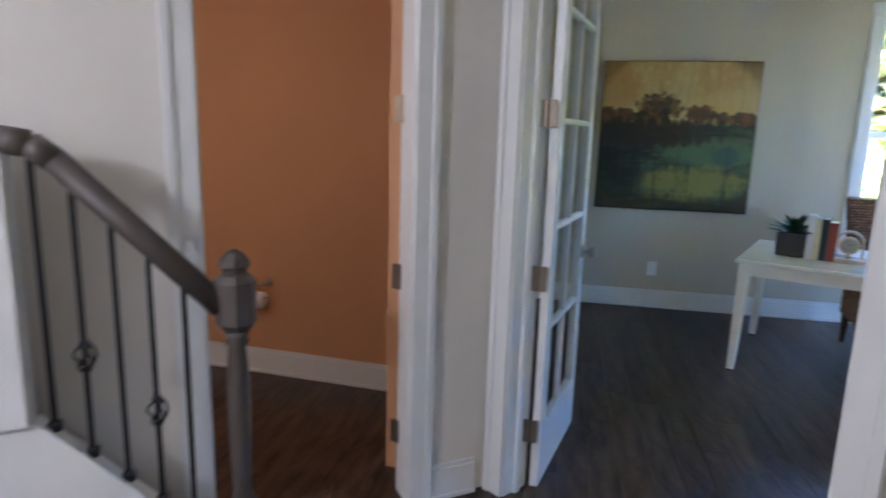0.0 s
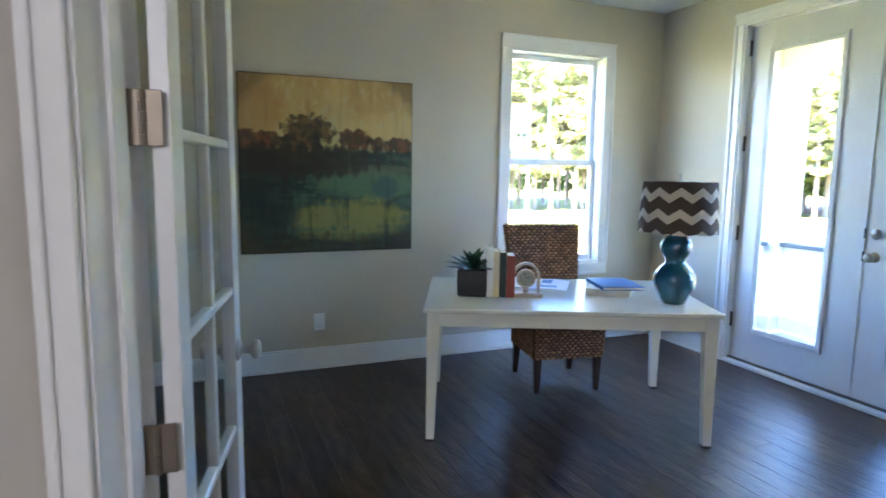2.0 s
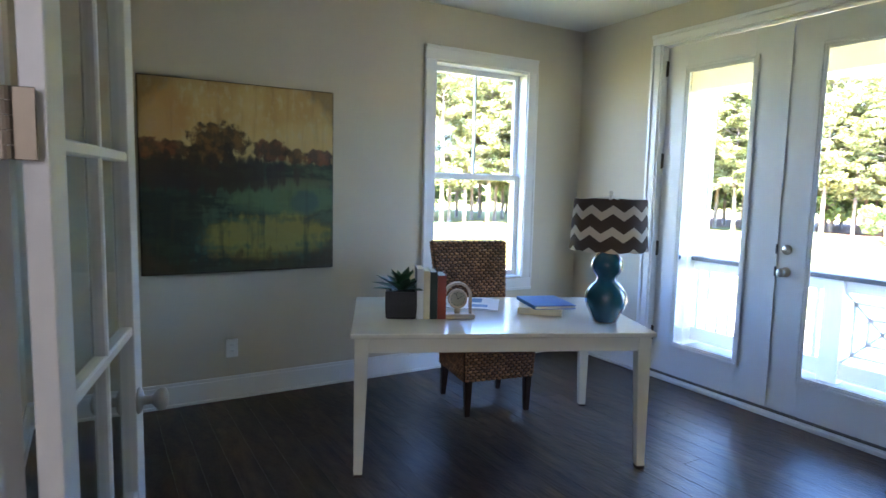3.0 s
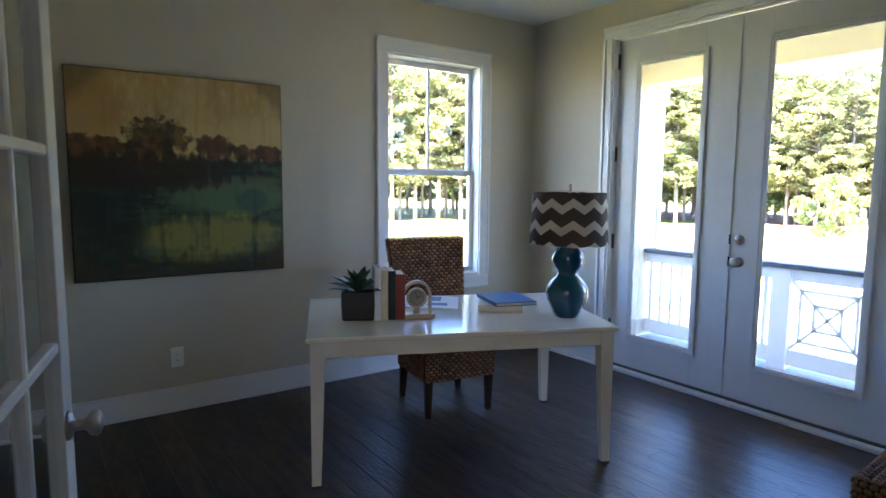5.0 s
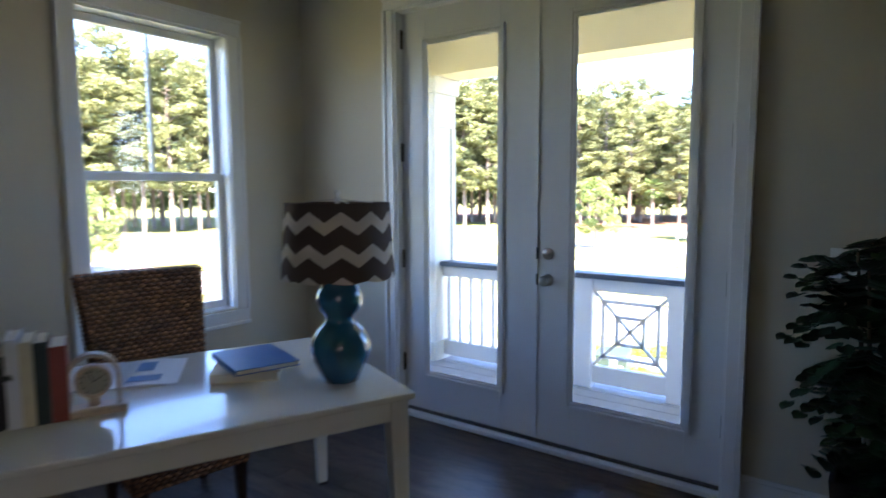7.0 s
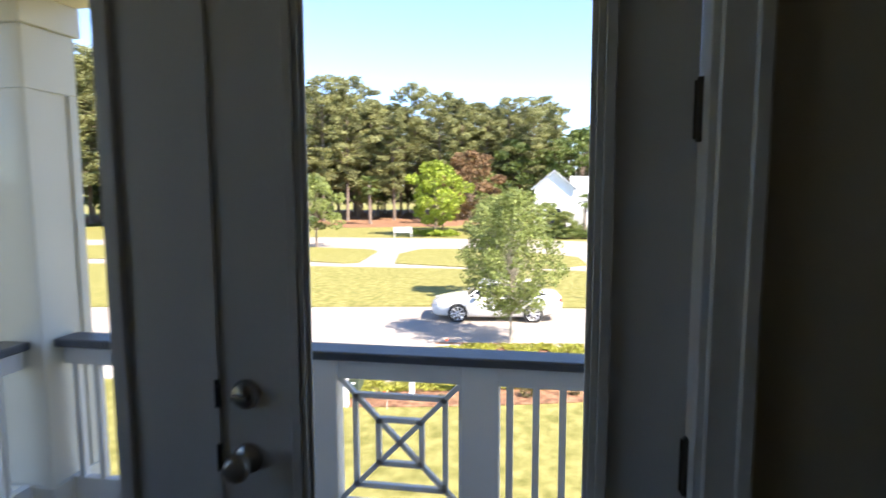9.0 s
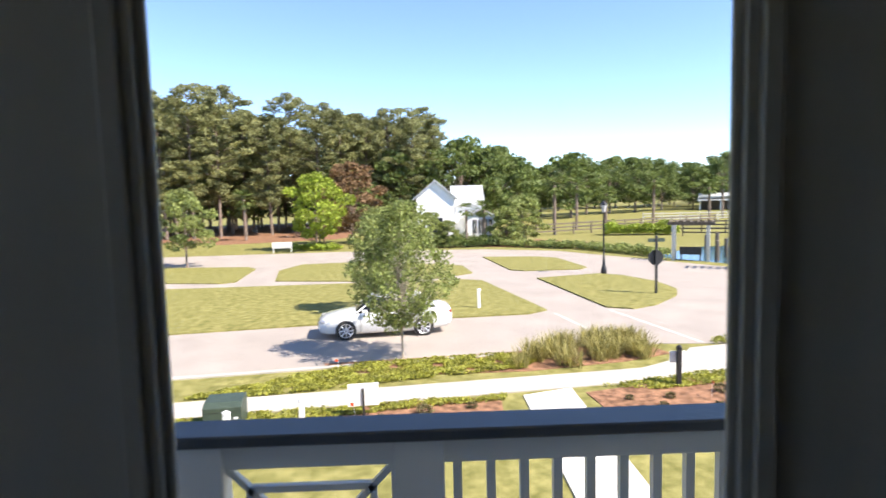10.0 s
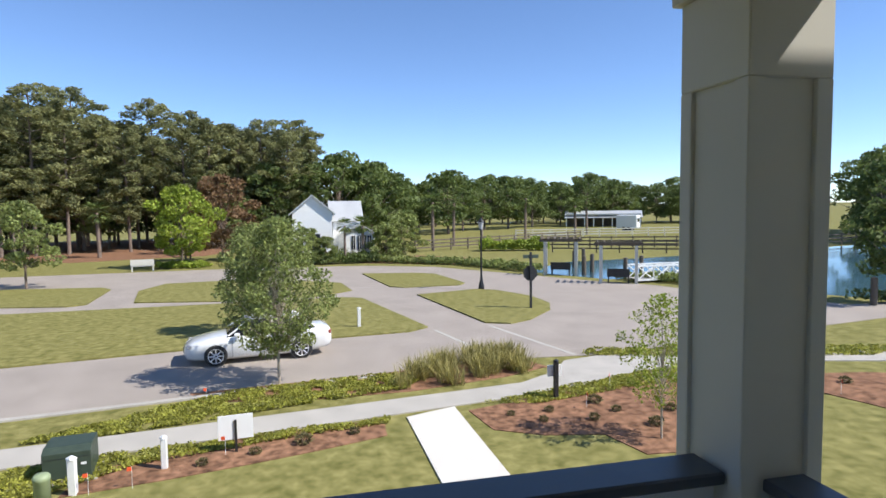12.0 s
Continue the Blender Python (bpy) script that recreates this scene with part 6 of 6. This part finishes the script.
def board_sign(name, x, y, w, h, z, turn, label):
    t = thing(name, pose(x, y, GZ, 0, 0, turn), label, "sign")
    block("panel", (-0.012, -w / 2, z, 0.012, w / 2, z + h), M_WHITEPOST, t, bevel=0.003)
    block("stake", (-0.045, -0.025, -0.05, -0.013, 0.025, z + h * 0.8), M_BLACKPOST, t)
    return t


board_sign("yard_sign", 16.45, 3.70, 0.70, 0.52, 0.28, 6, "blank white yard sign on a black stake")
board_sign("yard_sign", 17.95, -4.15, 0.40, 0.30, 0.6, 0, "small white sign on a dark post")
post("sign_post", 17.85, -4.15, 0.11, 1.02, M_BLACKPOST, "black square sign post beside the sidewalk", "post")
st = thing("stop_sign", pose(31.0, -8.6, GZ + 0.07), "stop sign seen from its dark back on a black post", "sign")
block("post", (-0.05, -0.05, -0.08, 0.05, 0.05, 2.75), M_BLACKPOST, st)
bm = bmesh.new()
lathe(bm, [(0.38, -0.01), (0.38, 0.01)], 8)
bmesh.ops.transform(bm, matrix=pose(0.07, 0, 1.7, 0, 90, 0) @ pose(0, 0, 0, 0, 0, 22.5), verts=bm.verts)
part("octagon", bm, M_BLACKPOST, st)
block("name_blade", (-0.02, -0.4, 2.45, 0.02, 0.4, 2.62), M_UTILGREEN, st, "dark green street name blade")
lp = thing("street_lamp", pose(38.6, -8.35, GZ), "black cast street lamp with a lantern head", "street lamp")
bm = bmesh.new()
lathe(bm, [(0.18, -0.05), (0.18, 0.25), (0.10, 0.5), (0.065, 0.9), (0.05, 3.6), (0.09, 3.65), (0.05, 3.7)], 12)
part("pole", bm, M_BLACKPOST, lp, "", True)
bm = bmesh.new()
lathe(bm, [(0.10, 3.7), (0.19, 4.12), (0.10, 4.14)], 6)
part("lantern", bm, M_LIGHTS, lp, "pale glass lantern")
bm = bmesh.new()
lathe(bm, [(0.23, 4.12), (0.12, 4.26), (0.04, 4.34), (0.02, 4.45)], 6)
part("lantern_roof", bm, M_BLACKPOST, lp)


def pergola(x, y, turn):
    t = thing("swing_pergola", pose(x, y, GZ, 0, 0, turn), "timber pergola with a dark bench beside the pond", "pergola", "pergolas by the pond")
    for a, b in ((-1.1, -0.35), (1.1, -0.35), (-1.1, 0.35), (1.1, 0.35)):
        block("post", (a - 0.09, b - 0.09, -0.05, a + 0.09, b + 0.09, 2.45), M_COLUMN, t)
    for b in (-0.35, 0.35):
        block("beam", (-1.5, b - 0.05, 2.45, 1.5, b + 0.05, 2.65), M_FENCE, t)
    for k in range(7):
        block("rafter", (-1.35 + k * 0.45 - 0.03, -0.7, 2.65, -1.35 + k * 0.45 + 0.03, 0.7, 2.78), M_FENCE, t)
    b = block("bench_seat", (-0.7, -0.25, 0.42, 0.7, 0.25, 0.48), M_BLACKPOST, t, "dark slatted bench")
    block("bench_back", (-0.7, 0.2, 0.48, 0.7, 0.25, 0.95), M_BLACKPOST, b)
    blocks("bench_legs", ((-0.65, -0.22, 0, -0.58, 0.22, 0.42), (0.58, -0.22, 0, 0.65, 0.22, 0.42)), M_BLACKPOST, b)


pergola(38.6, -17.6, 60)
pergola(44.0, -16.0, 60)
gang = thing("dock_gangway", pose(38.6, -18.6, GZ, 0, 0, -88), "white truss gangway down to the pond dock", "gangway")
for b in (-0.6, 0.6):
    block("rail", (0, b - 0.05, 1.05, 9.5, b + 0.05, 1.15), M_WHITEPOST, gang)
    block("chord", (0, b - 0.06, 0.15, 9.5, b + 0.06, 0.27), M_WHITEPOST, gang)
    for k in range(8):
        x0, x1 = k * 1.18, (k + 1) * 1.18
        bm = bmesh.new()
        rod(bm, (x0, b, 0.2), (x1, b, 1.1), 0.04, seg=6)
        rod(bm, (x0, b, 1.1), (x1, b, 0.2), 0.04, seg=6)
        rod(bm, (x0, b, 0.2), (x0, b, 1.1), 0.05, seg=6)
        part("truss_bay", bm, M_WHITEPOST, gang)
block("deck", (0, -0.6, 0.22, 9.5, 0.6, 0.27), M_PATH, gang)
for k, (x, y) in enumerate(((43.5, -17.6), (45, -19), (41.2, -19.6), (42.3, -21.5), (48.5, -19.2), (50.5, -21.0), (27.0, -24.8))):
    bm = bmesh.new()
    lathe(bm, [(0.16, -0.3), (0.15, 1.35), (0.05, 1.4)], 10)
    pl = thing("dock_piling", pose(x, y, GZ), "weathered timber piling standing in the pond", "piling", "dock pilings")
    part("shaft", bm, M_FENCE, pl)


def fence(p, q, n, label, rails=(0.45, 0.85, 1.25), material=M_FENCE):
    p, q = Vector((*p, GZ)), Vector((*q, GZ))
    t = thing("paddock_fence", pose(*p, 0, 0, math.degrees(math.atan2(q.y - p.y, q.x - p.x))), label, "fence", "paddock fences")
    ln = (q - p).length
    for k in range(n + 1):
        x = ln * k / n
        block("post", (x - 0.07, -0.07, -0.05, x + 0.07, 0.07, 1.4), material, t)
    for z in rails:
        block("rail", (0, -0.1, z - 0.07, ln, -0.05, z + 0.07), material, t)


fence((64, -24), (57, -36), 6, "brown timber paddock fence beyond the pond")
fence((57, -36), (62, -66), 12, "brown timber paddock fence beyond the pond")
fence((70, -26), (64, -42), 7, "brown timber paddock fence beyond the pond")
fence((70, -10), (82, -36), 11, "brown timber paddock fence behind the palms")
fence((92, -30), (88, -62), 12, "pale timber paddock fence before the barn", material=M_COLUMN)
fence((69, 13.5), (88, 21), 9, "dark timber fence beside the lawn at the woods")

# house beyond the court
house = thing("white_house", pose(63.5, 0, GZ), "small white gabled house with a pale metal roof", "house")


def gabled(name, x0, x1, y0, y1, eave, ridge, along_x=True):
    """Walls with gables under a pitched roof of its own thickness."""
    bm = bmesh.new()
    ym, xm = (y0 + y1) / 2, (x0 + x1) / 2
    if along_x:
        ends = [[(x, y0, -0.1), (x, y1, -0.1), (x, y1, eave), (x, ym, ridge), (x, y0, eave)] for x in (x0, x1)]
    else:
        ends = [[(x0, y, -0.1), (x1, y, -0.1), (x1, y, eave), (xm, y, ridge), (x0, y, eave)] for y in (y0, y1)]
    a, b = ([bm.verts.new(p) for p in e] for e in ends)
    bm.faces.new(a)
    bm.faces.new(b)
    for i in range(5):
        bm.faces.new((a[i], a[(i + 1) % 5], b[(i + 1) % 5], b[i]))
    part(name, bm, M_WHITEPOST, house)
    bm = bmesh.new()
    o, t = 0.35, 0.12
    for sgn in (-1, 1):
        if along_x:
            ye, slope = (y0 - o if sgn < 0 else y1 + o), (ridge - eave) / ((y1 - y0) / 2)
            ze = eave - o * slope
            q = [(x0 - o, ye, ze), (x1 + o, ye, ze), (x1 + o, ym, ridge), (x0 - o, ym, ridge)]
        else:
            xe, slope = (x0 - o if sgn < 0 else x1 + o), (ridge - eave) / ((x1 - x0) / 2)
            ze = eave - o * slope
            q = [(xe, y0 - o, ze), (xe, y1 + o, ze), (xm, y1 + o, ridge), (xm, y0 - o, ridge)]
        lo = [bm.verts.new((x, y, z + 0.02)) for x, y, z in q]
        hi = [bm.verts.new((x, y, z + 0.02 + t)) for x, y, z in q]
        bm.faces.new(lo)
        bm.faces.new(hi)
        for i in range(4):
            bm.faces.new((lo[i], lo[(i + 1) % 4], hi[(i + 1) % 4], hi[i]))
    part("roof", bm, M_ROOF, house, "pale standing metal roof")


gabled("main_wall", 0, 7, -0.6, 3.2, 4.7, 6.3)
gabled("wing_wall", 3, 8, -3.6, -0.8, 3.9, 5.7, False)
gabled("front_wall", 1.0, 3.0, -4.8, -1.8, 2.6, 3.3)
for y in (-4.3, -3.8, -3.3, -2.7):
    w = block("window", (0.93, y - 0.18, 0.9, 0.99, y + 0.18, 2.3), M_DARKWIN, house)
    block("muntin", (0.90, y - 0.015, 0.9, 0.928, y + 0.015, 2.3), M_WHITEPOST, w)
w = block("window", (-0.07, 0.6, 1.0, -0.01, 2.0, 2.6), M_DARKWIN, house)
barn = thing("horse_barn", pose(130, -65, GZ, 0, 0, -28) @ Matrix.Scale(0.74, 4), "long low white barn with an open front", "barn")
block("roof_slab", (-4, -11, 3.6, 6, 11, 4.0), M_ROOF, barn)
bm = bmesh.new()
q = [(-4.5, 2.9), (1, 4.9), (6.5, 2.9)]
for y0, y1 in ((-11.5, 11.5),):
    a = [bm.verts.new((x, y0, z)) for x, z in q] + [bm.verts.new((6.5, y0, 2.7)), bm.verts.new((-4.5, y0, 2.7))]
    b = [bm.verts.new((v.co.x, y1, v.co.z)) for v in a]
    bm.faces.new(a)
    bm.faces.new(b)
    for i in range(5):
        bm.faces.new((a[i], a[(i + 1) % 5], b[(i + 1) % 5], b[i]))
part("roof", bm, M_ROOF, barn)
block("back_wall", (1, -11, -0.1, 1.3, 11, 2.7), M_FENCE, barn)
for k in range(9):
    block("post", (-4.2, -11 + k * 2.72, -0.1, -3.9, -10.7 + k * 2.72, 2.75), M_WHITEPOST, barn)
trailer = thing("horse_trailer", pose(107, -58, GZ, 0, 0, 40), "small white horse trailer parked at the paddock", "trailer")
bm = bmesh.new()
bx(bm, -2.0, -1.0, 0.5, 2.0, 1.0, 3.0)
bev(bm, 0.2, 2)
part("box", bm, M_WHITEPOST, trailer)
for x in (-0.5, 0.5):
    bm = bmesh.new()
    rod(bm, (x, -1.02, 0.4), (x, 1.02, 0.4), 0.4, seg=14)
    part("axle_wheels", bm, M_TYRE, trailer)
block("window", (-2.02, -0.7, 1.7, -1.98, 0.7, 2.4), M_DARKWIN, trailer)
bench = thing("lawn_bench", pose(58.5, 15.5, GZ, 0, 0, 100), "pale timber bench on the lawn", "bench")
block("seat", (-0.9, -0.25, 0.42, 0.9, 0.25, 0.5), M_COLUMN, bench)
block("back", (-0.9, 0.2, 0.5, 0.9, 0.28, 1.0), M_COLUMN, bench)
for x in (-0.8, 0.8):
    block("leg", (x - 0.05, -0.22, 0, x + 0.05, 0.25, 0.42), M_COLUMN, bench)


def flag(x, y, first=[None]):
    if first[0] is None:
        t = thing("marker_flag", pose(x, y, GZ), "small orange utility marker flag on a wire", "flag", "marker flags")
        bm = bmesh.new()
        rod(bm, (0, 0, -0.03), (0, 0, 0.42), 0.004, seg=4)
        part("wire", bm, M_WHITEPOST, t)
        bm = bmesh.new()
        bx(bm, -0.002, 0, 0.335, 0.002, 0.08, 0.41)
        part("pennant", bm, M_FLAG, t)
        first[0] = t
    else:
        copy_thing(first[0], pose(x, y, GZ, 0, 0, 37 * x % 90))


for x, y in ((16.3, 3.9), (17.0, -4.6), (14.8, 7.6), (15.4, 8.1), (18.4, -6.0), (15.1, 6.1), (20.0, 4.8), (16.6, -10.6), (16.2, -11.5), (15.2, 5.4)):
    flag(x, y)

# house body below and beside the porch
struct("house_wall", (XD + 0.165, -8, GZ - 0.1, XD + 0.3, 12, -0.26), M_SIDING, "pale siding of the house below the porch")

# ---- floor planks ----
fl = thing("floor", pose(0, 0, 0), "dark brown hand-scraped wooden plank floor", "floor", kind="structure")
PW = 0.127
meshes = {}
for ln in (0.8, 1.1, 1.4):
    bm = bmesh.new()
    bx(bm, 0.0004, 0.0004, -0.012, PW - 0.0004, ln - 0.0004, 0)
    bmesh.ops.bevel(bm, geom=[e for e in bm.edges if all(v.co.z > -0.001 for v in e.verts)], offset=0.0007, segments=1, affect="EDGES")
    o = part("plank", bm, M_PLANK, fl)
    meshes[ln] = o.data
    bpy.data.objects.remove(o)
rs = random.Random(3)
loose = []
x = XD - PW
while x > -0.5:
    y = -0.45 - rs.uniform(0, 0.7)
    while y < YP:
        ln = rs.choice((0.8, 1.1, 1.4))
        if x < 3.5 and y + ln > -0.9:
            if x > -0.3 and y > 0.2:
                o = new("plank", meshes[ln])
                o.parent = fl
                o.location = (x, y, 0)
            else:
                loose.append((x, y, ln))
        y += ln
    x -= PW
x = -0.5 - PW
while x > -3.15:
    loose.append((x, -3.4, 6.0))
    x -= PW
x = 1.4
while x > -0.6:
    loose.append((x, -3.4, 2.6))
    x -= PW
bm = bmesh.new()
for x, y, ln in loose:
    bx(bm, x + 0.0004, y, -0.012, x + PW - 0.0004, y + ln - 0.0016, -0.0003 if ln > 2 else 0)
o = part("hall_planks", bm, M_PLANK, fl)
o["kind"] = "stuff"
